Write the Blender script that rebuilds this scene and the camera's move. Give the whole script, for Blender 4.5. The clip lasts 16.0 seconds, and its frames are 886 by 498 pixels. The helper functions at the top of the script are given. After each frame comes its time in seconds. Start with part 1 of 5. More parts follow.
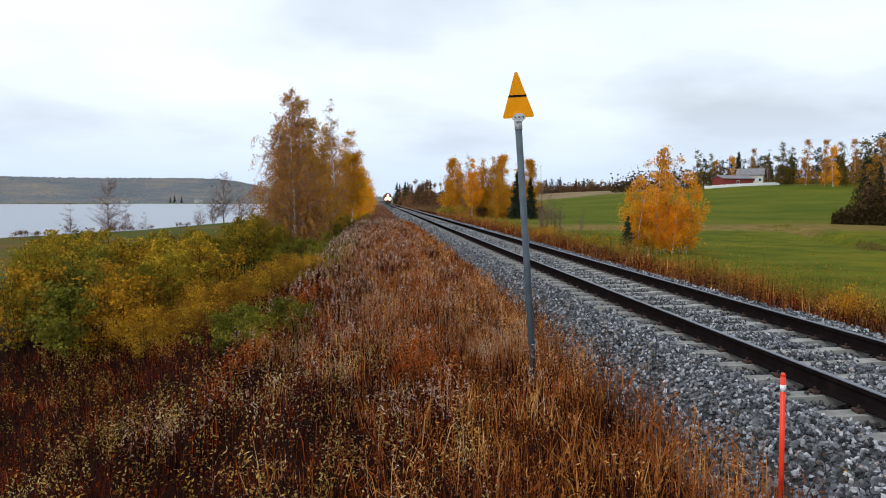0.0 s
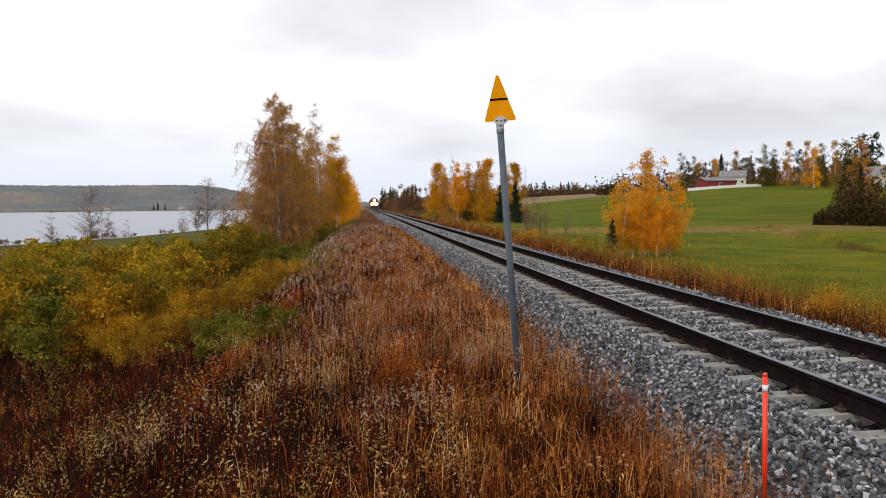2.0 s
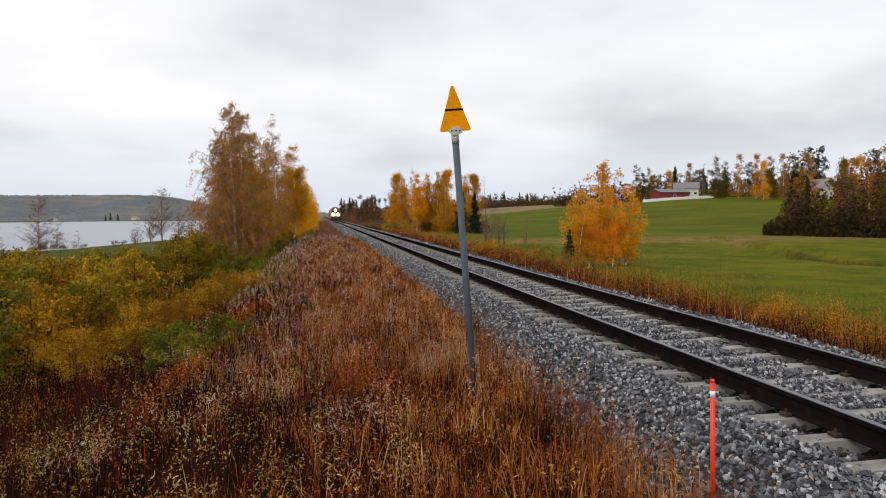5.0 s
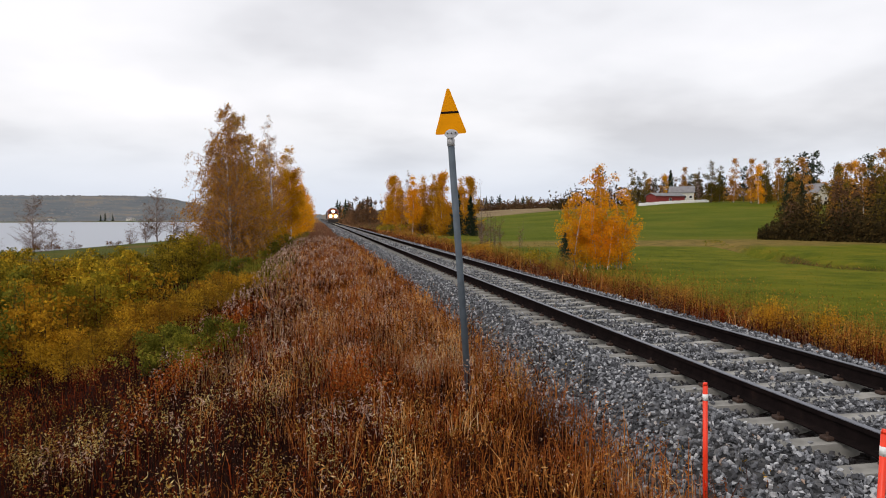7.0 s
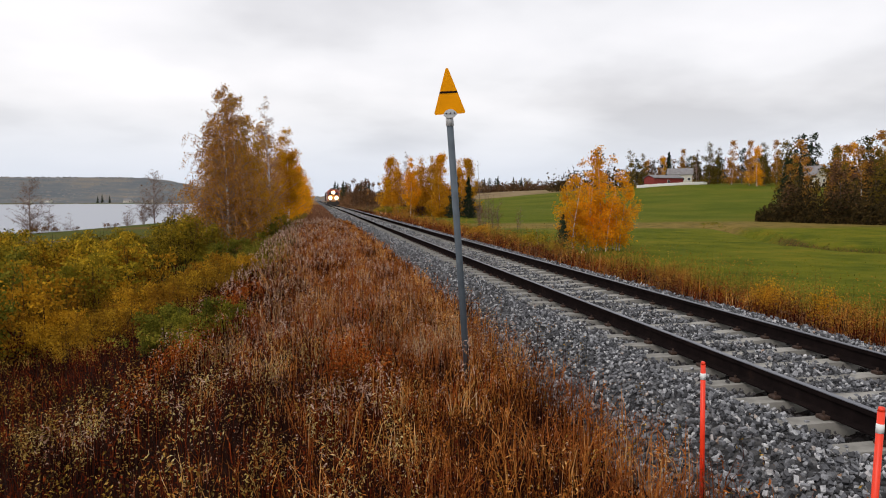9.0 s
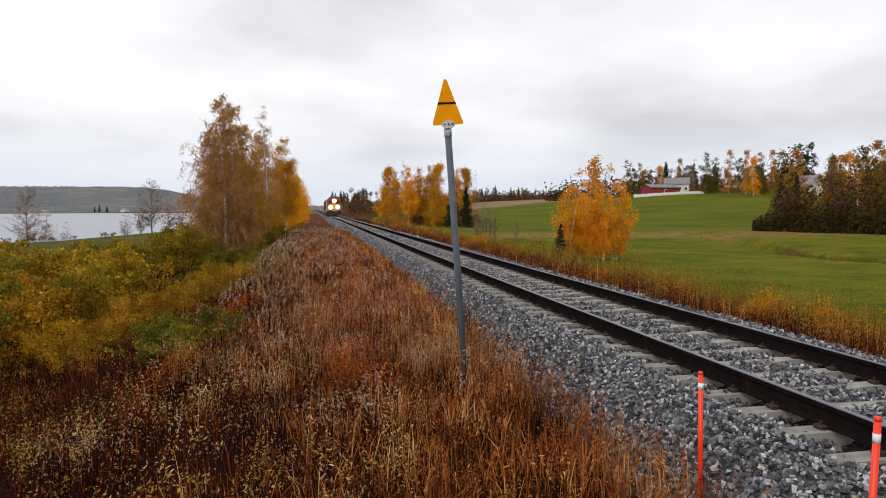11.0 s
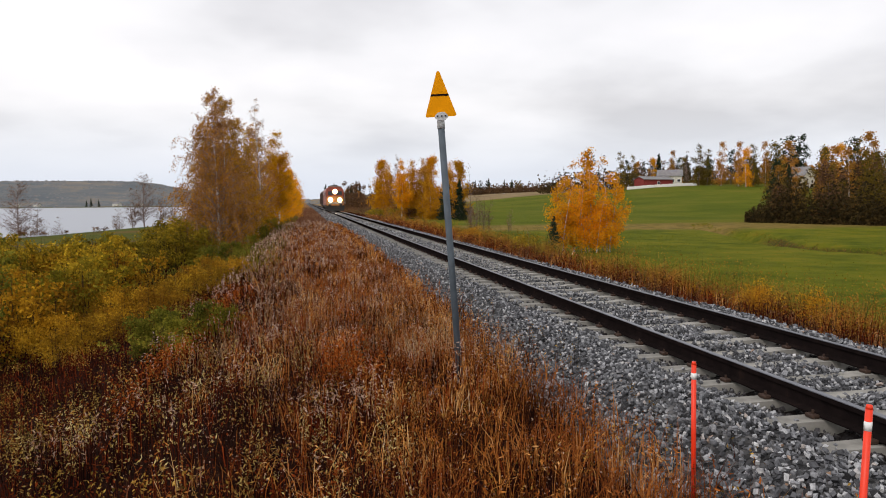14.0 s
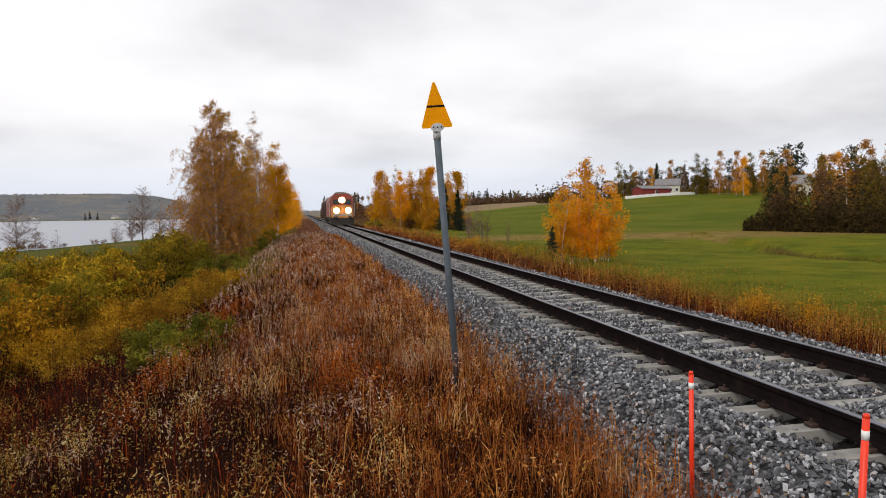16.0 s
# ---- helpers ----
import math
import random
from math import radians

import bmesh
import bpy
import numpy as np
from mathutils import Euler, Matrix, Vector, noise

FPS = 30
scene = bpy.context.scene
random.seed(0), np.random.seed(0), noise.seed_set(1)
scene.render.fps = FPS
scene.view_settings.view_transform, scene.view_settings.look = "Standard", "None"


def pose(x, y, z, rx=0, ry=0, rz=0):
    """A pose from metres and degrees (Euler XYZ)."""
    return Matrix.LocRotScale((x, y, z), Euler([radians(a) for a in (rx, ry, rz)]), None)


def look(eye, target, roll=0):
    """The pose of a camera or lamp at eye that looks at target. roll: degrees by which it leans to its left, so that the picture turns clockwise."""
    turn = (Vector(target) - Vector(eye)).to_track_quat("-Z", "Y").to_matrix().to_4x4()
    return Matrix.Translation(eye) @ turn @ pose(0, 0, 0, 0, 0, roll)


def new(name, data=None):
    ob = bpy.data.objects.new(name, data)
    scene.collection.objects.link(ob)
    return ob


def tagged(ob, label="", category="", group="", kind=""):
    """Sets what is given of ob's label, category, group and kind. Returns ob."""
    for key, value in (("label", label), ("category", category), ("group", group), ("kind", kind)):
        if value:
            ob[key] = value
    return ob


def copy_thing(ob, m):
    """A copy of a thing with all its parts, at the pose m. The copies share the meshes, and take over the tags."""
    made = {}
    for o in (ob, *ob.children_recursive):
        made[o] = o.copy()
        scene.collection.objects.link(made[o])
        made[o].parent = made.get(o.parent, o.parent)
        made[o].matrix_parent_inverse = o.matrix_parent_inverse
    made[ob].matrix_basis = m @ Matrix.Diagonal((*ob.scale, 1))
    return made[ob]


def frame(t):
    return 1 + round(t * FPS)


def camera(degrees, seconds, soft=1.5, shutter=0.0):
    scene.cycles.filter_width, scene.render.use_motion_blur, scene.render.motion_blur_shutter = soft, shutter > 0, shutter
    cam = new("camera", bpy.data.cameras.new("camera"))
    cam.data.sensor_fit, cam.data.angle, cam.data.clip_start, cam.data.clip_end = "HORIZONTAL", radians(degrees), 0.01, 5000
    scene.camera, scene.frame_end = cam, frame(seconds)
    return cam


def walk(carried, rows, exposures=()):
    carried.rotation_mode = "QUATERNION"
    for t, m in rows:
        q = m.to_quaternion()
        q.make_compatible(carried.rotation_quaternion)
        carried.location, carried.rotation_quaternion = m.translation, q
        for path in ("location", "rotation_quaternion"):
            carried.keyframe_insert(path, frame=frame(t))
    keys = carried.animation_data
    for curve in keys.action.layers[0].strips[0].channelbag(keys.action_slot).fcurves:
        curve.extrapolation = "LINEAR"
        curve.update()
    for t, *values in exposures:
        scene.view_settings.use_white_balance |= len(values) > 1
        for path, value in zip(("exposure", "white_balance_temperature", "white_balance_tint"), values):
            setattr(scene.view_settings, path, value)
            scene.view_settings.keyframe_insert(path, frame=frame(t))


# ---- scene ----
# The track runs along +y; z = 0 is the top of the rails; the camera stands over the origin.
CAM_ROWS = [
    (0, -0.061, -0, 1.632, 86.01, -0.01, -5.4),
    (0.5, -0.061, 0.001, 1.637, 86.38, -0.14, -5.41),
    (1, -0.054, 0.005, 1.632, 86.39, 0.03, -6.12),
    (1.5, -0.038, 0.016, 1.628, 86.58, 0.36, -5.97),
    (2, -0.026, 0.026, 1.625, 86.37, 0.53, -6.57),
    (2.5, -0.025, 0.018, 1.622, 86.4, 0.66, -6.86),
    (3, -0.022, 0.02, 1.62, 86.46, 0.74, -7.33),
    (3.5, -0.017, 0.029, 1.622, 86.59, 0.73, -7.86),
    (4, -0.014, 0.032, 1.621, 86.72, 0.6, -8.31),
    (4.5, -0.008, 0.024, 1.619, 86.31, 0.22, -8.15),
    (5, 0.022, 0.027, 1.613, 87.21, 0.45, -9.82),
    (7.5, 0.028, 0.011, 1.613, 87.41, 0.14, -10.16),
    (8, 0.028, 0.011, 1.606, 87.12, 0.19, -10.29),
    (8.5, 0.017, 0.008, 1.601, 86.42, 0.06, -10.44),
    (9, 0.018, 0.015, 1.597, 85.96, 0.1, -10.32),
    (11.5, 0.003, -0.01, 1.607, 86.81, -0.01, -10.67),
    (12, 0.001, -0.004, 1.599, 86.76, -0.17, -10.86),
    (12.5, -0.003, -0.004, 1.6, 86.54, -0.01, -10.79),
    (13, 0, 0, 1.6, 86.68, -0, -10.98),
    (13.5, -0.003, -0.012, 1.601, 86.58, 0.15, -11.11),
    (14, 0.006, -0.006, 1.598, 86.14, 0.34, -11.05),
    (14.5, 0.009, -0.015, 1.604, 86.37, 0.09, -11.31),
    (15, 0.022, -0.012, 1.605, 86.96, 0.2, -11.4),
    (15.5, 0.026, -0.006, 1.605, 87.25, 0.6, -11.18),
    (16, 0.03, -0.004, 1.6, 86.99, 0.72, -11.16),
]
cam = camera(64.0, 16.0, 1.0)
walk(cam, [(t, pose(x, y, z, rx, ry, rz)) for t, x, y, z, rx, ry, rz in CAM_ROWS],
     [(0.0, 0.18, 5850, 8), (0.5, 0.16, 5900, 8), (1.0, 0.22, 6500, 12), (4.5, 0.20, 6500, 12), (5.0, 0.08, 6500, 12), (7.5, 0.08, 6500, 13), (9.0, 0.08, 6550, 13), (11.5, 0.12, 6550, 13), (16.0, 0.12, 6600, 13)])

# ---- node helpers ----
rng = np.random.default_rng(7)


class Nodes:
    """Small wrapper to write node trees briefly."""

    def __init__(self, tree):
        self.tree = tree
        self.tree.nodes.clear()

    def add(self, kind):
        return self.tree.nodes.new(kind)

    def link(self, a, b):
        self.tree.links.new(a, b)

    def put(self, socket, value):
        if isinstance(value, bpy.types.NodeSocket):
            self.link(value, socket)
        elif isinstance(value, tuple) and len(value) == 3 and socket.type == "RGBA":
            socket.default_value = (*value, 1)
        else:
            socket.default_value = value

    def math(self, op, a, b=0.0, clamp=False):
        n = self.add("ShaderNodeMath")
        n.operation, n.use_clamp = op, clamp
        self.put(n.inputs[0], a), self.put(n.inputs[1], b)
        return n.outputs[0]

    def place(self):
        return self.add("ShaderNodeNewGeometry").outputs["Position"]

    def island(self):
        return self.add("ShaderNodeNewGeometry").outputs["Random Per Island"]

    def local(self):
        return self.add("ShaderNodeTexCoord").outputs["Object"]

    def noise(self, vector, scale, detail=4.0, rough=0.55, stretch=None):
        if stretch:
            m = self.add("ShaderNodeMapping")
            self.link(vector, m.inputs[0])
            m.inputs["Scale"].default_value = stretch
            vector = m.outputs[0]
        n = self.add("ShaderNodeTexNoise")
        self.link(vector, n.inputs["Vector"])
        n.inputs["Scale"].default_value, n.inputs["Detail"].default_value, n.inputs["Roughness"].default_value = scale, detail, rough
        return n.outputs["Fac"]

    def ramp(self, fac, stops):
        n = self.add("ShaderNodeValToRGB")
        self.link(fac, n.inputs[0])
        e = n.color_ramp.elements
        while len(e) < len(stops):
            e.new(0.5)
        for el, (at, c) in zip(e, stops):
            el.position, el.color = at, (*c, 1) if len(c) == 3 else c
        return n.outputs[0]

    def mix(self, fac, a, b, mode="MIX"):
        n = self.add("ShaderNodeMix")
        n.data_type, n.blend_type = "RGBA", mode
        self.put(n.inputs[0], fac), self.put(n.inputs[6], a), self.put(n.inputs[7], b)
        return n.outputs[2]

    def step(self, value, low, high):
        n = self.add("ShaderNodeMapRange")
        n.interpolation_type = "SMOOTHSTEP"
        self.put(n.inputs[0], value)
        n.inputs[1].default_value, n.inputs[2].default_value = low, high
        return n.outputs[0]

    def surface(self, colour, rough=0.8, metal=0.0, bump=None, strength=0.4, distance=0.02, spec=0.3, glow=None, glow_strength=0.0):
        b = self.add("ShaderNodeBsdfPrincipled")
        self.put(b.inputs["Base Color"], colour), self.put(b.inputs["Roughness"], rough)
        b.inputs["Metallic"].default_value, b.inputs["Specular IOR Level"].default_value = metal, spec
        if glow:
            b.inputs["Emission Color"].default_value, b.inputs["Emission Strength"].default_value = (*glow, 1), glow_strength
        if bump is not None:
            n = self.add("ShaderNodeBump")
            n.inputs["Strength"].default_value, n.inputs["Distance"].default_value = strength, distance
            self.link(bump, n.inputs["Height"]), self.link(n.outputs[0], b.inputs["Normal"])
        o = self.add("ShaderNodeOutputMaterial")
        self.link(b.outputs[0], o.inputs[0])
        return b


def material(name):
    m = bpy.data.materials.new(name)
    m.use_nodes = True
    return m, Nodes(m.node_tree)


# ---- world and light ----
SUN_HEIGHT, SUN_TURN = radians(38), radians(-135)
world = bpy.data.worlds.new("overcast_sky")
scene.world = world
world.use_nodes = True
w = Nodes(world.node_tree)
sky = w.add("ShaderNodeTexSky")
sky.sky_type, sky.sun_disc, sky.sun_elevation, sky.sun_rotation = "NISHITA", False, SUN_HEIGHT, SUN_TURN
sky.air_density, sky.dust_density = 1.2, 3.0
way = w.add("ShaderNodeTexCoord").outputs["Generated"]
split = w.add("ShaderNodeSeparateXYZ")
w.link(way, split.inputs[0])
up = split.outputs[2]
flat = w.math("ADD", w.math("MAXIMUM", up, 0.0), 0.22)
join = w.add("ShaderNodeCombineXYZ")
w.link(w.math("DIVIDE", split.outputs[0], flat), join.inputs[0])
w.link(w.math("DIVIDE", split.outputs[1], flat), join.inputs[1])
cloud = w.math("ADD", w.noise(join.outputs[0], 0.85, 5.0, 0.45), w.math("MULTIPLY", split.outputs[0], 0.16))
grey = w.ramp(cloud, [(0.38, (1.02, 1.02, 1.03)), (0.5, (0.90, 0.91, 0.925)), (0.66, (0.64, 0.645, 0.665))])
low = w.mix(w.step(up, 0.0, 0.14), (0.74, 0.81, 0.905), grey)
dim = w.mix(1.0, sky.outputs[0], (0.10, 0.10, 0.10), "MULTIPLY")
colour = w.mix(0.90, dim, low)
bg = w.add("ShaderNodeBackground")
w.link(colour, bg.inputs[0])
bg.inputs[1].default_value = 1.0
w.link(bg.outputs[0], w.add("ShaderNodeOutputWorld").inputs[0])

sun = new("sun", bpy.data.lights.new("sun", "SUN"))
sun.data.energy, sun.data.angle, sun.data.color = 1.1, radians(25), (1.0, 0.96, 0.9)
sun.matrix_world = look((math.sin(SUN_TURN) * 50, math.cos(SUN_TURN) * 50, 39), (0, 0, 0))

# ---- mesh helpers ----
def grid_mesh(name, verts, faces, mats, slots=None, smooth=False):
    """A mesh from arrays; faces all of one length."""
    verts, faces = np.asarray(verts, np.float32), np.asarray(faces, np.int32)
    me = bpy.data.meshes.new(name)
    n, k = faces.shape
    me.vertices.add(len(verts)), me.loops.add(n * k), me.polygons.add(n)
    me.vertices.foreach_set("co", verts.ravel())
    me.loops.foreach_set("vertex_index", faces.ravel())
    me.polygons.foreach_set("loop_start", np.arange(n, dtype=np.int32) * k)
    me.polygons.foreach_set("loop_total", np.full(n, k, np.int32))
    for m in mats:
        me.materials.append(m)
    if slots is not None:
        me.polygons.foreach_set("material_index", np.asarray(slots, np.int32))
    me.polygons.foreach_set("use_smooth", np.full(n, smooth))
    me.update(calc_edges=True)
    me.validate()
    return me


def part(name, bm, mat, parent, label="", smooth=False, at=None):
    """Links a bmesh as one mesh object under a thing or a part."""
    me = bpy.data.meshes.new(name)
    bmesh.ops.recalc_face_normals(bm, faces=bm.faces)
    bm.to_mesh(me)
    bm.free()
    me.materials.append(mat)
    if smooth:
        me.polygons.foreach_set("use_smooth", np.full(len(me.polygons), True))
    ob = new(name, me)
    ob.parent = parent
    if at is not None:
        ob.matrix_basis = at
    if label:
        tagged(ob, label)
    return ob


def mesh_part(name, me, parent, label="", at=None):
    ob = new(name, me)
    ob.parent = parent
    if at is not None:
        ob.matrix_basis = at
    if label:
        tagged(ob, label)
    return ob


def box(size, centre=(0, 0, 0), bevel=0.0, bm=None, segments=1):
    bm = bm or bmesh.new()
    made = bmesh.ops.create_cube(bm, size=1.0, matrix=Matrix.Translation(centre) @ Matrix.Diagonal((*size, 1)))
    if bevel:
        edges = {e for v in made["verts"] for e in v.link_edges}
        bmesh.ops.bevel(bm, geom=list(edges), offset=bevel, segments=segments, affect="EDGES", profile=0.5)
    return bm


def rod(r, length, sides=16, m=None, bm=None, r2=None):
    """A rod along z, centred, put at m."""
    bm = bm or bmesh.new()
    bmesh.ops.create_cone(bm, cap_ends=True, segments=sides, radius1=r, radius2=r if r2 is None else r2, depth=length, matrix=m or Matrix())
    return bm


def prism(outline, length, m=None, bm=None):
    """An outline in xz drawn out along y by length."""
    bm = bm or bmesh.new()
    m = m or Matrix()
    a = [bm.verts.new(m @ Vector((x, 0, z))) for x, z in outline]
    b = [bm.verts.new(m @ Vector((x, length, z))) for x, z in outline]
    n = len(outline)
    bm.faces.new(a), bm.faces.new(b[::-1])
    for i in range(n):
        bm.faces.new((a[i], b[i], b[(i + 1) % n], a[(i + 1) % n]))
    return bm


def smooth_step(v, low, high):
    t = np.clip((np.asarray(v, float) - low) / (high - low), 0, 1)
    return t * t * (3 - 2 * t)


def wave(x, y, size, seed=0):
    """Cheap smooth noise in -1..1 from a few sines."""
    r = np.random.default_rng(seed)
    total = 0
    for _ in range(5):
        a, p, k = r.uniform(0, 6.28), r.uniform(0, 6.28), r.uniform(0.6, 1.7) / size * 6.28
        total = total + np.sin(k * (np.cos(a) * x + np.sin(a) * y) + p)
    return total / 5


# ---- the lie of the land ----
LAKE_Z = -3.75


def lake_side(x, y):
    """Positive over the lake, in metres from its shore."""
    near = (x + 42) * -0.928 + (y - 110) * 0.371 + 2.0 * wave(x, y, 30, 3)
    return np.minimum(np.minimum(near, -x - 19 + 3 * wave(x, y, 60, 4)), 960 - np.hypot(x, y) + 30 * wave(x, y, 300, 5))


def land(x, y):
    x, y = np.asarray(x, float), np.asarray(y, float)
    r, a = np.hypot(x, y), np.degrees(np.arctan2(x, np.maximum(y, 1e-3)))
    left = -0.5 - 1.75 * smooth_step(-x, 0.4, 7.0) - 0.9 * smooth_step(-x, 10, 45)
    right = -0.62 - 1.15 * smooth_step(x, 8.2, 11.5) + 0.15 * smooth_step(x, 12, 15)
    z = np.where(x < 4.95, left, right)
    z = np.where((x > 2.3) & (x < 7.6), np.minimum(z, -0.66), z)
    rise = smooth_step(y, 70, 262) * smooth_step(x, -2, 165)
    z = z + 9.1 * rise + 0.35 * wave(x, y, 55, 1) * smooth_step(np.abs(x - 5), 12, 40) * (1 - smooth_step(r, 300, 600))
    z = z + 0.06 * wave(x, y, 2.3, 2) * smooth_step(np.abs(x - 5), 2.4, 4)
    brook = np.abs(x - 36.5 - 3.0 * np.sin(y / 8.0) - 0.012 * (y - 48) ** 2)
    z = z - 1.0 * (1 - smooth_step(brook, 0.5, 2.6)) * smooth_step(y, 22, 30) * (1 - smooth_step(y, 72, 84))
    over = lake_side(x, y)
    z = np.where(x < -10, z + (-6.0 - z) * smooth_step(over, -3.0, 9.0), z)
    high = 6 + 38 * smooth_step(-a, 3.0, 13) + 4 * wave(x, y, 420, 8)
    high = np.where((y < 0) | (a < -60), 18, high)
    return z + high * smooth_step(r, 980, 1500)


def spread(first, step, growth, last):
    out, s = [first], step
    while out[-1] < last:
        out.append(out[-1] + s)
        s *= growth
    return np.array(out)


# ---- materials ----
def leaf_material(name, stops, rough=0.7, patch=None, patch_size=0.5, see_through=0.25, clump_size=1.6, tone=0.0):
    """Leaves, blades and stalks: each one has a colour of its own, and patches lean to another."""
    m, n = material(name)
    clump = n.math("MULTIPLY", n.step(n.noise(n.place(), clump_size, 2.0), 0.34, 0.66), 0.5)
    c = n.ramp(n.math("ADD", n.math("MULTIPLY", n.island(), 0.5), clump), stops)
    if patch:
        c = n.mix(n.step(n.noise(n.place(), patch_size, 3.0), 0.45, 0.62), c, n.mix(0.7, c, patch))
    if tone:
        own = n.add("ShaderNodeObjectInfo").outputs["Random"]
        c = n.mix(1.0, c, n.ramp(own, [(0.0, (1 - tone * 0.7, 1 - tone * 0.6, 1 - tone * 0.7)), (0.4, (1.0, 1.0, 1.0)), (1.0, (1 + tone * 0.6, 1 + tone * 0.5, 1.0))]), "MULTIPLY")
    fine = n.noise(n.place(), 40.0, 2.0)
    c = n.mix(0.35, c, n.mix(1.0, c, n.ramp(fine, [(0.3, (0.45, 0.45, 0.45)), (0.7, (1.3, 1.3, 1.3))]), "MULTIPLY"))
    b = n.surface(c, 0.9, spec=0.03)
    if see_through:
        o = [k for k in n.tree.nodes if k.type == "OUTPUT_MATERIAL"][0]
        t = n.add("ShaderNodeBsdfTranslucent")
        n.link(c, t.inputs[0])
        s = n.add("ShaderNodeMixShader")
        s.inputs[0].default_value = see_through
        n.link(b.outputs[0], s.inputs[1]), n.link(t.outputs[0], s.inputs[2]), n.link(s.outputs[0], o.inputs[0])
    return m


def plain(name, colour, rough=0.6, metal=0.0, scale=8.0, vary=0.25, bump=0.2, distance=0.004, spec=0.4):
    m, n = material(name)
    v = n.noise(n.local(), scale, 6.0)
    dark = tuple(max(0, k * (1 - vary)) for k in colour)
    light = tuple(min(1, k * (1 + vary)) for k in colour)
    c = n.ramp(v, [(0.3, dark), (0.7, light)])
    n.surface(c, rough, metal, n.noise(n.local(), scale * 9, 3.0), bump, distance, spec)
    return m


def ground_material():
    m, n = material("ground_cover")
    p = n.place()
    s = n.add("ShaderNodeSeparateXYZ")
    n.link(p, s.inputs[0])
    x, y, z = s.outputs
    wob = n.math("MULTIPLY", n.math("SUBTRACT", n.noise(p, 0.12, 4.0), 0.5), 9.0)
    xw = n.math("ADD", x, wob)
    big, fine = n.noise(p, 0.05, 5.0), n.noise(p, 6.0, 6.0, 0.7)
    # near-black litter: the shade in the gaps between plants is in its colour
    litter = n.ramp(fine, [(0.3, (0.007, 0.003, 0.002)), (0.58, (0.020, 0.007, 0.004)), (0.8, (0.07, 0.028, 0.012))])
    streak = n.noise(p, 0.22, 5.0, 0.6, (0.6, 1.0, 1.0))
    grass = n.ramp(n.math("ADD", n.math("MULTIPLY", big, 0.75), n.math("MULTIPLY", streak, 0.25)),
                   [(0.36, (0.070, 0.092, 0.007)), (0.48, (0.092, 0.112, 0.009)), (0.57, (0.118, 0.122, 0.012)), (0.68, (0.15, 0.12, 0.018))])
    grass = n.mix(1.0, grass, n.ramp(fine, [(0.3, (0.7, 0.7, 0.7)), (0.7, (1.2, 1.2, 1.2))]), "MULTIPLY")
    meadow = n.ramp(big, [(0.35, (0.055, 0.075, 0.014)), (0.5, (0.085, 0.082, 0.018)), (0.65, (0.14, 0.08, 0.028))])
    dry = n.ramp(n.noise(p, 0.5, 6.0, 0.7), [(0.3, (0.10, 0.045, 0.02)), (0.55, (0.21, 0.11, 0.045)), (0.75, (0.32, 0.2, 0.09))])
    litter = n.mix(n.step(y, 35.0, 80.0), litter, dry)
    near = n.ramp(n.noise(p, 0.25, 6.0, 0.7), [(0.32, (0.050, 0.070, 0.005)), (0.5, (0.105, 0.115, 0.008)), (0.68, (0.175, 0.145, 0.013))])
    grass = n.mix(n.step(n.math("ADD", y, n.math("MULTIPLY", wob, 1.5)), 84.0, 66.0), grass, near)
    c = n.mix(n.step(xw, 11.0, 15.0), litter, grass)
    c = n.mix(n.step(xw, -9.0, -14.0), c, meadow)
    # a strip of tussocks along the brook that crosses the field
    d = n.math("ABSOLUTE", n.math("SUBTRACT", n.math("ADD", y, n.math("MULTIPLY", wob, 1.6)), n.math("ADD", 84.0, n.math("MULTIPLY", x, -0.12))))
    far_right = n.step(xw, 14.0, 22.0)
    c = n.mix(n.math("MULTIPLY", n.math("MULTIPLY", n.step(d, 13.0, 5.0), far_right), 0.8), c,
              n.ramp(n.noise(p, 0.8, 5.0), [(0.3, (0.11, 0.08, 0.024)), (0.7, (0.27, 0.17, 0.055))]))
    # bare dark soil on the bank of the brook
    bend = n.math("ADD", n.math("MULTIPLY", n.math("SINE", n.math("DIVIDE", y, 8.0)), 3.0), n.math("MULTIPLY", n.math("POWER", n.math("ABSOLUTE", n.math("SUBTRACT", y, 48.0)), 2.0), 0.012))
    bank = n.math("ABSOLUTE", n.math("ADD", n.math("SUBTRACT", n.math("SUBTRACT", x, 37.6), bend), n.math("MULTIPLY", wob, 0.12)))
    soil = n.math("MULTIPLY", n.math("MULTIPLY", n.step(bank, 1.1, 0.5), n.step(y, 24.0, 30.0)), n.step(y, 62.0, 54.0))
    c = n.mix(n.math("MULTIPLY", soil, n.step(fine, 0.35, 0.6)), c, (0.045, 0.028, 0.014))
    # aerial haze is painted into this bluish grey of the far hills
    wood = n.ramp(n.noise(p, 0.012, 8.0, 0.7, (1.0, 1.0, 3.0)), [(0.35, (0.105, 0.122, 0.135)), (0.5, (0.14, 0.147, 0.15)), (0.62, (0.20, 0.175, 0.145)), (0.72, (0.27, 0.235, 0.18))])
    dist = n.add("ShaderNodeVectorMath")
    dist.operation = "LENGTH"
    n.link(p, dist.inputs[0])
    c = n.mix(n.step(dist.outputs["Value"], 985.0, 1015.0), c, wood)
    brown = n.ramp(n.noise(p, 0.03, 5.0), [(0.35, (0.16, 0.11, 0.06)), (0.65, (0.27, 0.2, 0.11))])
    c = n.mix(n.math("MULTIPLY", n.step(n.math("ADD", y, n.math("MULTIPLY", wob, 2.0)), 262.0, 275.0), n.step(x, 8.0, 12.0)), c, brown)
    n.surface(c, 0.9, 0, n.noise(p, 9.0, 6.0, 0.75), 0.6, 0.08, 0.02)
    return m


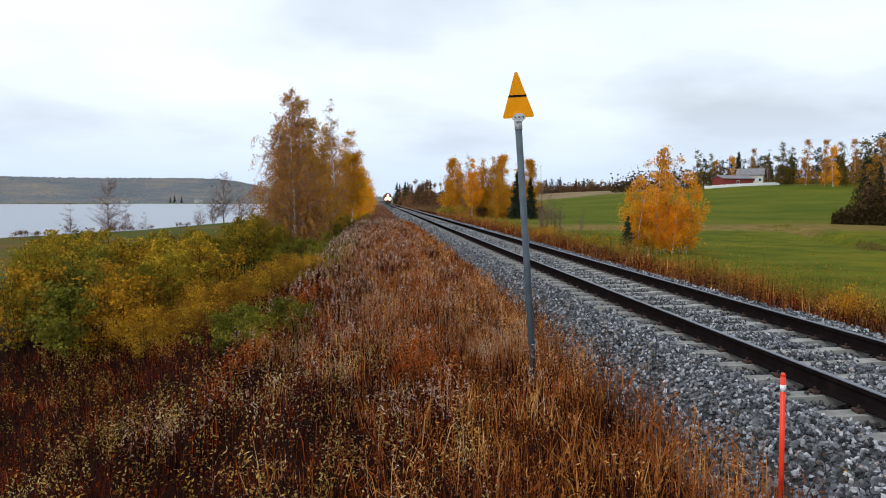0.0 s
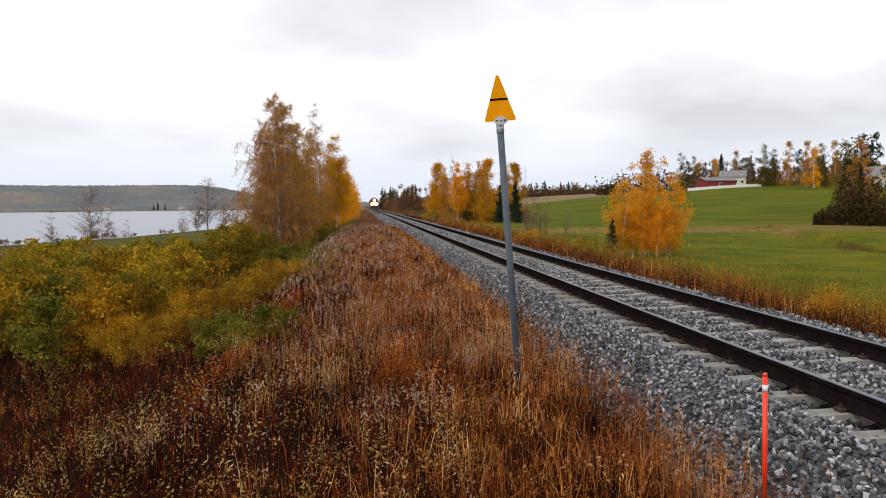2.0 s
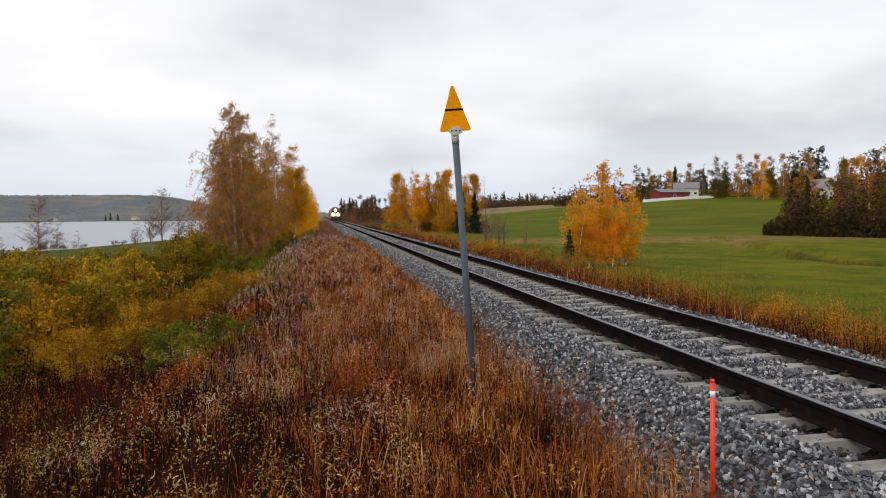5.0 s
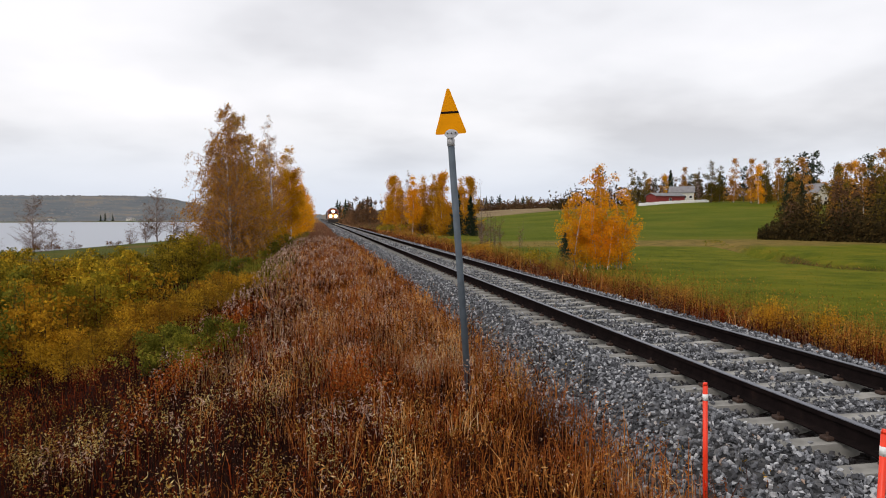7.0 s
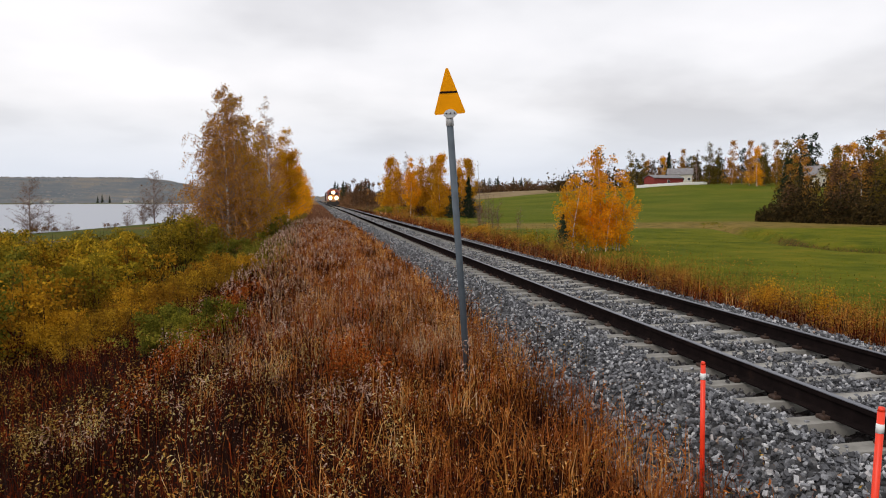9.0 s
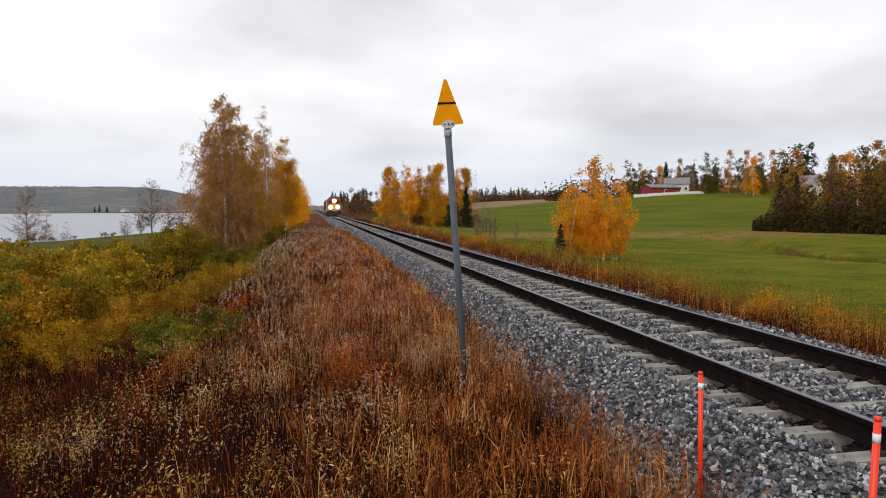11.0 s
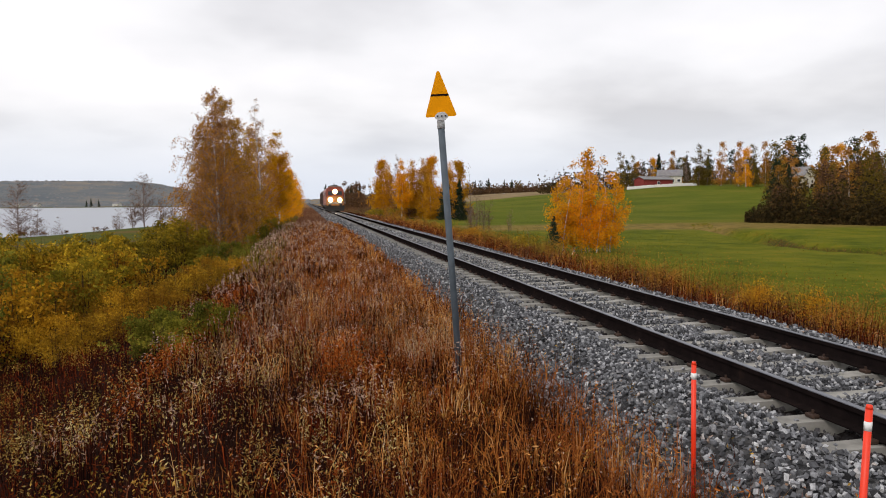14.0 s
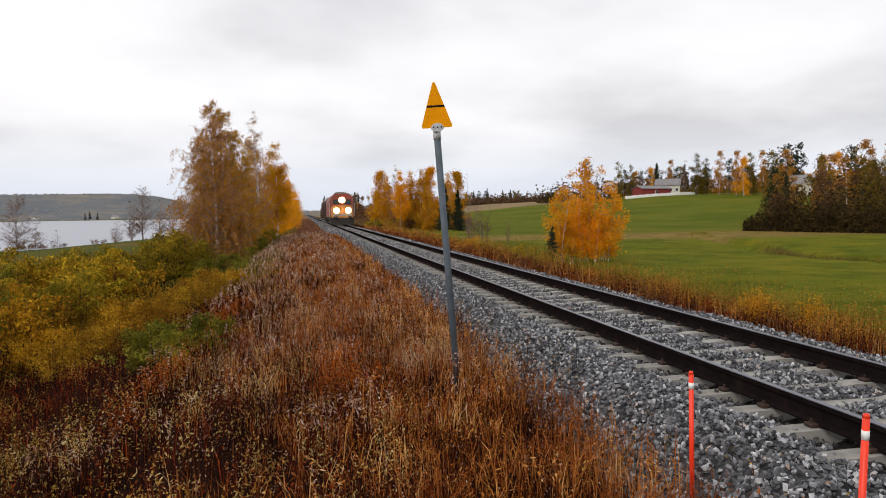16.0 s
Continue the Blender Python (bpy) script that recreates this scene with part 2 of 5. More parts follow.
def bark_material(name, pale, dark, rust):
    m, n = material(name)
    p = n.local()
    rings = n.noise(p, 3.2, 5.0, 0.65, (1.0, 1.0, 6.0))
    c = n.ramp(rings, [(0.38, dark), (0.46, pale), (0.8, tuple(k * 0.85 for k in pale))])
    c = n.mix(n.step(n.noise(p, 1.4, 3.0), 0.55, 0.75), c, rust)
    n.surface(c, 0.8, 0, rings, 0.5, 0.01)
    return m


M_GROUND = ground_material()
M_BIRCH_BARK = bark_material("birch_bark", (0.62, 0.60, 0.56), (0.05, 0.045, 0.04), (0.22, 0.17, 0.12))
M_BARK = bark_material("dark_bark", (0.12, 0.09, 0.07), (0.05, 0.04, 0.03), (0.15, 0.10, 0.07))
M_STEM = plain("bush_stems", (0.045, 0.028, 0.02), 0.9, scale=5, spec=0.05)
M_TWIG = plain("twig_bark", (0.24, 0.17, 0.145), 0.8, scale=5)
def rail_dust_shade(n, colour):
    """Dark brown along each rail: dusty stones, with the rail's shade painted in."""
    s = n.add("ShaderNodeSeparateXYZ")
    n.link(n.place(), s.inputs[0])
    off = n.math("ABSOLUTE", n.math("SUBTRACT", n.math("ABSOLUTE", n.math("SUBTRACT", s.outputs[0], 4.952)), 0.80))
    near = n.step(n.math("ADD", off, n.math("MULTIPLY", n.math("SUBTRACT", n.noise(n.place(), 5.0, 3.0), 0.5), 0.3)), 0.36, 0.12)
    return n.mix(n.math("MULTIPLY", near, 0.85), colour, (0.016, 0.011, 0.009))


M_STONE, n = material("ballast_stone")
tone = n.ramp(n.island(), [(0.0, (0.045, 0.046, 0.049)), (0.35, (0.11, 0.113, 0.122)), (0.7, (0.225, 0.231, 0.245)), (0.9, (0.43, 0.437, 0.45)), (0.975, (0.52, 0.52, 0.52)), (1.0, (0.30, 0.19, 0.12))])
tone = n.mix(1.0, tone, n.ramp(n.noise(n.place(), 45.0, 5.0, 0.7), [(0.3, (0.6, 0.6, 0.6)), (0.7, (1.25, 1.25, 1.25))]), "MULTIPLY")
n.surface(rail_dust_shade(n, tone), 0.8, 0, n.noise(n.place(), 120.0, 3.0), 0.5, 0.004, 0.15)
M_BED, n = material("ballast_bed")
v = n.add("ShaderNodeTexVoronoi")
n.link(n.place(), v.inputs["Vector"])
v.inputs["Scale"].default_value = 16.0
cell = n.ramp(v.outputs["Color"], [(0.0, (0.015, 0.015, 0.016)), (0.5, (0.075, 0.076, 0.08)), (1.0, (0.27, 0.272, 0.28))])
c = n.mix(1.0, cell, n.ramp(n.noise(n.place(), 0.7, 4.0), [(0.3, (0.75, 0.73, 0.7)), (0.7, (1.1, 1.1, 1.1))]), "MULTIPLY")
n.surface(rail_dust_shade(n, c), 0.85, 0, v.outputs["Distance"], 1.0, 0.05, 0.05)
M_CONCRETE = plain("sleeper_concrete", (0.26, 0.25, 0.225), 0.9, scale=4, vary=0.35, bump=0.5, spec=0.1)
M_RAIL, n = material("rail_steel")
n.surface(n.ramp(n.noise(n.local(), 6.0, 6.0, 0.7), [(0.3, (0.007, 0.0055, 0.0055)), (0.6, (0.014, 0.010, 0.0095)), (0.82, (0.03, 0.018, 0.014))]), 0.95, 0.0, n.noise(n.local(), 60.0), 0.3, 0.003, 0.0)
M_HEAD, n = material("worn_rail_head")
n.surface(n.ramp(n.noise(n.local(), 3.0, 5.0, 0.6, (1, 0.05, 1)), [(0.3, (0.10, 0.105, 0.12)), (0.7, (0.22, 0.225, 0.25))]), 0.42, 1.0, n.noise(n.local(), 80.0), 0.1, 0.001)
M_CLIP = plain("rusty_fastener", (0.06, 0.035, 0.025), 0.7, 0.5)
M_POST = plain("painted_steel_post", (0.085, 0.105, 0.125), 0.6, 0.0, 5, 0.25, spec=0.2)
M_YELLOW = plain("sign_yellow", (0.88, 0.33, 0.003), 0.7, scale=6, vary=0.08, bump=0.05, spec=0.05)
M_BLACK = plain("sign_black", (0.015, 0.009, 0.008), 0.7, spec=0.05)
M_ZINC = plain("galvanised_steel", (0.55, 0.56, 0.57), 0.6, 0.1, 12, 0.15)
M_RED = plain("marker_red", (0.85, 0.045, 0.012), 0.4, scale=5, vary=0.12, bump=0.05)
M_WHITE = plain("reflector_white", (0.78, 0.78, 0.76), 0.35, vary=0.05)
M_WATER, n = material("lake_water")
n.surface((0.14, 0.165, 0.215), 0.30, 0, n.noise(n.place(), 0.9, 4.0, 0.6, (1.0, 0.35, 1.0)), 0.05, 0.02, 1.0)

# dry vegetation and leaves
M_STRAW = leaf_material("straw_grass", [(0.0, (0.012, 0.005, 0.003)), (0.33, (0.075, 0.020, 0.005)), (0.52, (0.33, 0.095, 0.016)), (0.74, (0.62, 0.26, 0.055)), (0.92, (0.78, 0.48, 0.19)), (1.0, (0.85, 0.68, 0.42))], patch=(0.30, 0.085, 0.022), patch_size=0.6, see_through=0.15)
M_PALE = leaf_material("bleached_grass", [(0.0, (0.16, 0.075, 0.03)), (0.4, (0.36, 0.20, 0.085)), (0.8, (0.62, 0.44, 0.24)), (1.0, (0.78, 0.66, 0.48))], patch=(0.34, 0.19, 0.13), patch_size=0.7)
M_DULL = leaf_material("dull_brown_grass", [(0.0, (0.05, 0.022, 0.012)), (0.4, (0.18, 0.085, 0.045)), (0.8, (0.36, 0.20, 0.115)), (1.0, (0.55, 0.38, 0.25))], patch=(0.20, 0.085, 0.05), patch_size=0.3)
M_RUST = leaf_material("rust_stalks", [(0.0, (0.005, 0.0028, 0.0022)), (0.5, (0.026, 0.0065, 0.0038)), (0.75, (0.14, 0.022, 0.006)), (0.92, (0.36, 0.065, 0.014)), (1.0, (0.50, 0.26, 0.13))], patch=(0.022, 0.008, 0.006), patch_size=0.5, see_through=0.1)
M_FLUFF = leaf_material("pale_seed_heads", [(0.0, (0.22, 0.11, 0.07)), (0.5, (0.42, 0.26, 0.18)), (1.0, (0.72, 0.56, 0.45))], see_through=0.3)
M_HERB = leaf_material("small_yellowing_leaves", [(0.0, (0.035, 0.030, 0.008)), (0.35, (0.14, 0.085, 0.016)), (0.6, (0.38, 0.225, 0.036)), (0.82, (0.66, 0.42, 0.10)), (0.92, (0.42, 0.09, 0.016)), (1.0, (0.55, 0.14, 0.02))], patch=(0.15, 0.03, 0.010), patch_size=0.33, see_through=0.3)
M_MEADOW = leaf_material("yellow_green_grass", [(0.0, (0.06, 0.055, 0.010)), (0.5, (0.20, 0.155, 0.022)), (1.0, (0.45, 0.29, 0.05))], patch=(0.15, 0.17, 0.02), patch_size=0.2)
M_WILLOW = leaf_material("willow_leaves", [(0.0, (0.06, 0.045, 0.006)), (0.35, (0.20, 0.145, 0.014)), (0.7, (0.42, 0.28, 0.022)), (1.0, (0.68, 0.44, 0.035))], patch=(0.24, 0.20, 0.020), patch_size=0.3, see_through=0.35, tone=0.5)
M_YBUSH = leaf_material("amber_bush_leaves", [(0.0, (0.10, 0.045, 0.006)), (0.5, (0.36, 0.19, 0.014)), (1.0, (0.64, 0.38, 0.03))], patch=(0.22, 0.10, 0.012), see_through=0.35, tone=0.5)
M_GREEN = leaf_material("green_bush_leaves", [(0.0, (0.035, 0.042, 0.006)), (0.5, (0.15, 0.145, 0.018)), (1.0, (0.36, 0.30, 0.04))], see_through=0.35, tone=0.5)
M_LEAF_RUST = leaf_material("thin_rust_birch_leaves", [(0.0, (0.18, 0.075, 0.018)), (0.5, (0.40, 0.18, 0.03)), (1.0, (0.60, 0.32, 0.06))], see_through=0.35, tone=0.35)
M_LEAF_AMBER = leaf_material("amber_brown_birch_leaves", [(0.0, (0.27, 0.115, 0.010)), (0.5, (0.56, 0.27, 0.018)), (1.0, (0.76, 0.42, 0.03))], see_through=0.4, tone=0.35)
M_LEAF_GOLD = leaf_material("golden_birch_leaves", [(0.0, (0.45, 0.18, 0.008)), (0.5, (0.74, 0.35, 0.012)), (1.0, (0.88, 0.48, 0.02))], see_through=0.45, tone=0.35)
M_LEAF_ORANGE = leaf_material("orange_leaves", [(0.0, (0.60, 0.22, 0.010)), (0.5, (0.86, 0.38, 0.014)), (1.0, (0.92, 0.52, 0.022))], see_through=0.45, tone=0.35)
M_LEAF_BROWN = leaf_material("brown_leaves", [(0.0, (0.06, 0.034, 0.021)), (0.5, (0.15, 0.078, 0.042)), (1.0, (0.26, 0.14, 0.065))], tone=0.35)
M_LEAF_OLIVE = leaf_material("olive_leaves", [(0.0, (0.05, 0.04, 0.008)), (0.5, (0.14, 0.10, 0.016)), (1.0, (0.28, 0.18, 0.026))], tone=0.35)
# Leaf colour darkened to carry the shade inside the woods.
M_DUSK = leaf_material("shaded_thicket_leaves", [(0.0, (0.018, 0.015, 0.008)), (0.5, (0.05, 0.036, 0.015)), (1.0, (0.12, 0.075, 0.025))])
M_NEEDLE = leaf_material("spruce_needles", [(0.0, (0.012, 0.022, 0.014)), (0.6, (0.032, 0.045, 0.024)), (1.0, (0.06, 0.07, 0.036))], see_through=0.0, tone=0.35)

M_REDLEAF = leaf_material("red_brown_herb_leaves", [(0.0, (0.035, 0.008, 0.004)), (0.5, (0.13, 0.022, 0.007)), (0.85, (0.28, 0.055, 0.011)), (1.0, (0.42, 0.12, 0.022))], patch=(0.08, 0.016, 0.006), patch_size=0.5)
M_ORANGE_HERB = leaf_material("orange_red_herb_leaves", [(0.0, (0.10, 0.018, 0.005)), (0.5, (0.34, 0.075, 0.012)), (1.0, (0.60, 0.19, 0.03))], see_through=0.3)
M_SPRIG = leaf_material("pale_yellow_sprig_leaves", [(0.0, (0.16, 0.05, 0.014)), (0.35, (0.34, 0.20, 0.05)), (0.7, (0.56, 0.42, 0.14)), (1.0, (0.78, 0.66, 0.34))], see_through=0.3)
M_FIELD = leaf_material("field_grass", [(0.0, (0.06, 0.085, 0.008)), (0.5, (0.12, 0.14, 0.012)), (1.0, (0.22, 0.19, 0.022))], patch=(0.22, 0.17, 0.03), patch_size=0.12)

# ---- ground and lake ----
xs = np.concatenate([-spread(10.0, 0.7, 1.09, 4600)[::-1], np.arange(-9.6, 12.2, 0.4), np.arange(12.6, 46, 0.8), spread(46.6, 1.2, 1.10, 4600)])
ys = np.concatenate([-spread(8.0, 1.5, 1.25, 4600)[::-1], np.arange(-7.5, 30, 0.5), spread(30.5, 0.8, 1.06, 4600)])
gx, gy = np.meshgrid(xs, ys)
gz = land(gx, gy)
nx, ny = len(xs), len(ys)
i = (np.arange(ny - 1)[:, None] * nx + np.arange(nx - 1)[None, :]).ravel()
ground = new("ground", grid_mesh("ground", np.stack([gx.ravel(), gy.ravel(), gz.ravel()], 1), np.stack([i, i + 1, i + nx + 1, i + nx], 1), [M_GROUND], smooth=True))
tagged(ground, "autumn ground with green fields, brown embankment and low hills", "ground", kind="structure")
lake = new("water", grid_mesh("water", [(-1600, 40, LAKE_Z), (-16, 40, LAKE_Z), (-16, 1500, LAKE_Z), (-1600, 1500, LAKE_Z)], [(0, 1, 2, 3)], [M_WATER]))
tagged(lake, "calm pale grey lake beyond the meadow", "lake", kind="structure")

# ---- railway track ----
LEFT, GAUGE, PITCH = 4.19, 1.524, 0.61
MID, RIGHT = LEFT + GAUGE / 2, LEFT + GAUGE
TRACK_END = 900.0


def bed_height(x):
    a = np.abs(np.asarray(x, float) - MID)
    dip = np.exp(-((a - GAUGE / 2 - 0.04) / 0.22) ** 2)
    return -0.248 - 0.44 * np.clip((a - 1.72) / 0.72, 0, 1.6) + 0.035 * smooth_step(a, 1.15, 1.4) - 0.06 * dip + 0.03 * (1 - smooth_step(a, 0.1, 0.5))


bx = MID + np.array([-2.9, -2.6, -2.3, -2.0, -1.72, -1.5, -1.3, -1.1, -0.95, -0.8, -0.65, -0.5, -0.25, 0, 0.25, 0.5, 0.65, 0.8, 0.95, 1.1, 1.3, 1.5, 1.72, 2.0, 2.3, 2.6, 2.9])
by = np.concatenate([np.arange(-25, 45, 0.5), spread(45, 1.0, 1.06, TRACK_END)])
mx, my = np.meshgrid(bx, by)
mz = bed_height(mx) + 0.02 * wave(mx, my, 1.1, 6)
i = (np.arange(len(by) - 1)[:, None] * len(bx) + np.arange(len(bx) - 1)[None, :]).ravel()
k = len(bx)
trackbed = new("trackbed", grid_mesh("trackbed", np.stack([mx.ravel(), my.ravel(), mz.ravel()], 1), np.stack([i, i + 1, i + k + 1, i + k], 1), [M_BED], smooth=True))
tagged(trackbed, "bed of grey crushed stone ballast under the railway track", "track bed", kind="structure")

track = tagged(new("railway_track"), "single railway track of dark steel rails on concrete sleepers", "railway track", kind="structure")
RAIL_FOOT = [(-0.075, -0.172), (0.075, -0.172), (0.075, -0.160), (0.012, -0.142), (0.009, -0.052), (0.034, -0.040), (0.036, -0.004), (-0.036, -0.004), (-0.034, -0.040), (-0.009, -0.052), (-0.012, -0.142), (-0.075, -0.160)]
for x in (LEFT - 0.036, RIGHT + 0.036):
    rail = part("rail", prism(RAIL_FOOT, TRACK_END + 25, Matrix.Translation((x, -25, 0))), M_RAIL, track, "dark rusty steel rail")
    part("rail_head", box((0.060, TRACK_END + 25, 0.010), (x, (TRACK_END - 25) / 2, -0.001), 0.003), M_HEAD, rail, "worn shiny running surface")

sleeper_bm = bmesh.new()
outline = [(-1.3, -0.40), (-1.3, -0.215), (-1.27, -0.195), (-0.5, -0.187), (-0.35, -0.205), (0.35, -0.205), (0.5, -0.187), (1.27, -0.195), (1.3, -0.215), (1.3, -0.40)]
prism(outline, 0.19, Matrix.Translation((0, 0, 0)), sleeper_bm)
for v in sleeper_bm.verts:
    if v.co.z < -0.3:
        v.co.y += -0.02 if v.co.y < 0.1 else 0.02
bmesh.ops.recalc_face_normals(sleeper_bm, faces=sleeper_bm.faces)
sleeper_mesh = bpy.data.meshes.new("sleeper")
sleeper_bm.to_mesh(sleeper_mesh)
sleeper_bm.free()
sleeper_mesh.materials.append(M_CONCRETE)

clip_bm = bmesh.new()
for x in (LEFT - 0.036, RIGHT + 0.036):
    for s in (-1, 1):
        box((0.07, 0.10, 0.035), (x + s * 0.105 - MID, 0.095, -0.172), 0.008, clip_bm)
        rod(0.012, 0.05, 6, pose(x + s * 0.10 - MID, 0.095, -0.15), clip_bm)
clip_mesh = bpy.data.meshes.new("rail_fastener")
clip_bm.to_mesh(clip_mesh)
clip_bm.free()
clip_mesh.materials.append(M_CLIP)
FIRST = 9.793 - PITCH * 22
for j in range(260):
    s = mesh_part("sleeper", sleeper_mesh, track, at=pose(MID, FIRST + j * PITCH, random.uniform(-0.006, 0.006), 0, 0, random.uniform(-0.4, 0.4)))
    if j < 60:
        mesh_part("rail_fastener", clip_mesh, s)

# ---- sign, marker posts ----
def tri_outline(w, h, r, n=5):
    """A tall triangle with rounded corners, in xz, its base at z = 0."""
    pts = []
    corners = [(-w / 2, 0), (w / 2, 0), (0, h)]
    for k in range(3):
        c, a, b = (Vector(corners[k]), Vector(corners[k - 1]), Vector(corners[(k + 1) % 3]))
        u, v = (a - c).normalized(), (b - c).normalized()
        half = u.angle(v) / 2
        mid, d = (u + v).normalized(), r / math.sin(half)
        o, t = c + mid * d, r / math.tan(half)
        p, q = c + u * t - o, c + v * t - o
        for j in range(n):
            f = j / (n - 1)
            w2 = (p * (1 - f) + q * f).normalized() * r
            pts.append(tuple(o + w2))
    return pts


def make_sign():
    sign = new("railway_sign")
    lean = pose(1.745, 7.86, -0.66, 1.0, -4.25, 0)
    sign.matrix_basis = lean
    H = 3.08
    part("post", rod(0.038, H, 20, pose(0, 0, H / 2)), M_POST, sign, "grey painted steel tube post", True)
    cap = part("bracket", rod(0.043, 0.12, 20, pose(0, 0, H + 0.05)), M_ZINC, sign, "galvanised clamp under the plate", True)
    half = [(0.075 * math.cos(k * math.pi / 12), 0.062 * math.sin(k * math.pi / 12)) for k in range(13)] + [(-0.04, -0.03), (0.04, -0.03)]
    part("flange", prism(half, 0.012, pose(0, -0.064, H + 0.108)), M_ZINC, cap)
    for x in (-0.045, 0.0, 0.045):
        part("bolt", rod(0.008, 0.014, 6, pose(x, -0.068, H + 0.125, 90)), M_BLACK, cap)
    part("footing", rod(0.07, 0.33, 14, pose(0, 0, 0.05), None, 0.05), M_CONCRETE, sign, "grey concrete footing in the grass", True)
    z = H + 0.118
    plate = part("plate", prism(tri_outline(0.36, 0.538, 0.018), 0.004, pose(0, -0.047, z)), M_YELLOW, sign, "tall orange-yellow triangular plate")
    a, b = 0.226, 0.248
    wa, wb = 0.36 * (1 - a / 0.538), 0.36 * (1 - b / 0.538)
    part("bar", prism([(-wa / 2, a), (wa / 2, a), (wb / 2, b), (-wb / 2, b)], 0.002, pose(0, -0.050, z)), M_BLACK, plate, "thin black bar across the plate")
    tagged(sign, "tall yellow triangular railway sign with black bar on leaning grey post", "railway sign")


def make_marker(x, y, base, top, rx, ry):
    m = new("marker_post")
    m.matrix_basis = pose(x, y, base, rx, ry, 0)
    h = top - base
    part("stake", rod(0.017, h, 14, pose(0, 0, h / 2)), M_RED, m, "bright red plastic stake", True)
    part("cap", rod(0.018, 0.02, 14, pose(0, 0, h + 0.008), None, 0.013), M_RED, m, "", True)
    part("bright_ring", rod(0.0183, 0.045, 14, pose(0, 0, h - 0.085)), M_WHITE, m, "white reflective band", True)
    tagged(m, "bright red marker post with white band standing in the ballast", "marker post", "marker posts by the track")


make_sign()
make_marker(2.687, 4.48, -0.62, 0.446, 0, -0.9)
make_marker(2.601, 2.885, -0.66, 0.594, 0, 2.2)


# ---- plants ----
def blades(at, height, width, lean, turn, curl=0.5):
    """Tapered blades of three triangles at the points given."""
    n = len(at)
    d = np.stack([np.cos(turn), np.sin(turn), np.zeros(n)], 1)
    face = rng.uniform(0, np.pi, n)
    s = np.stack([np.cos(face), np.sin(face), np.zeros(n)], 1) * (width / 2)[:, None]
    up = np.zeros((n, 3))
    up[:, 2] = height
    mid = at + up * 0.55 + d * (lean * height * 0.4 * (1 - curl * 0.5))[:, None]
    tip = at + up + d * (lean * height)[:, None]
    tip[:, 2] -= lean * lean * height * 0.4
    v = np.stack([at - s, at + s, mid - s * 0.75, mid + s * 0.75, tip], 1).reshape(-1, 3)
    o = (np.arange(n) * 5)[:, None]
    f = np.concatenate([o + np.array([[0, 1, 3]]), o + np.array([[0, 3, 2]]), o + np.array([[2, 3, 4]])], 1).reshape(-1, 3)
    return v, f


def leaves(at, size, slim=0.55, droop=0.0):
    """Pointed leaves of two triangles, turned at random."""
    n = len(at)
    a = rng.normal(size=(n, 3))
    a[:, 2] -= droop
    a /= np.linalg.norm(a, axis=1)[:, None]
    b = np.cross(a, rng.normal(size=(n, 3)))
    b /= np.linalg.norm(b, axis=1)[:, None] + 1e-9
    size = np.broadcast_to(size, n)[:, None]
    v = np.stack([at - a * size * 0.5, at + b * size * slim * 0.5, at + a * size * 0.5, at - b * size * slim * 0.5], 1).reshape(-1, 3)
    o = (np.arange(n) * 4)[:, None]
    return v, np.concatenate([o + np.array([[0, 1, 2]]), o + np.array([[0, 2, 3]])], 1).reshape(-1, 3)


def tube(points, radii, sides=5):
    """A tapered limb along points."""
    points = np.asarray(points, float)
    k = len(points)
    t = np.gradient(points, axis=0)
    t /= np.linalg.norm(t, axis=1)[:, None] + 1e-9
    ref = np.array([1.0, 0.3, 0.0]) if abs(t[0, 2]) > 0.7 else np.array([0, 0, 1.0])
    u = np.cross(t, ref)
    u /= np.linalg.norm(u, axis=1)[:, None] + 1e-9
    w_ = np.cross(t, u)
    ang = np.arange(sides) * 2 * np.pi / sides
    ring = np.cos(ang)[None, :, None] * u[:, None, :] + np.sin(ang)[None, :, None] * w_[:, None, :]
    v = (points[:, None, :] + ring * np.asarray(radii)[:, None, None]).reshape(-1, 3)
    f = []
    for r in range(k - 1):
        for s in range(sides):
            a, b = r * sides + s, r * sides + (s + 1) % sides
            f += [(a, b, b + sides), (a, b + sides, a + sides)]
    return v, np.array(f)


def merge(pieces):
    vs, fs, o = [], [], 0
    for v, f in pieces:
        vs.append(v), fs.append(f + o)
        o += len(v)
    return np.concatenate(vs), np.concatenate(fs)


def stuff(name, pieces, mat, label, category):
    v, f = merge(pieces)
    ob = new(name, grid_mesh(name, v, f, [mat]))
    return tagged(ob, label, category, kind="stuff")


def scatter(n, x0, x1, y0, y1, patch=None, power=1.0):
    """Points on the land; nearer ones denser with power above 1; patch keeps only where it is positive."""
    x = rng.uniform(x0, x1, n)
    y = y0 + (y1 - y0) * rng.uniform(0, 1, n) ** power
    if patch is not None:
        keep = patch(x, y)
        x, y = x[keep], y[keep]
    a = np.abs(x - MID)
    z = np.where(a < 2.85, np.maximum(land(x, y), bed_height(x)), land(x, y))
    return np.stack([x, y, z - 0.02], 1)


def branch(start, way, length, r, drop=0.0, n=4):
    p = [np.asarray(start, float)]
    way = np.asarray(way, float)
    for k in range(n):
        way = way + rng.normal(0, 0.12, 3) + np.array([0, 0, -drop])
        way = way / np.linalg.norm(way)
        p.append(p[-1] + way * length / n)
    return np.array(p), np.linspace(r, r * 0.25, n + 1)


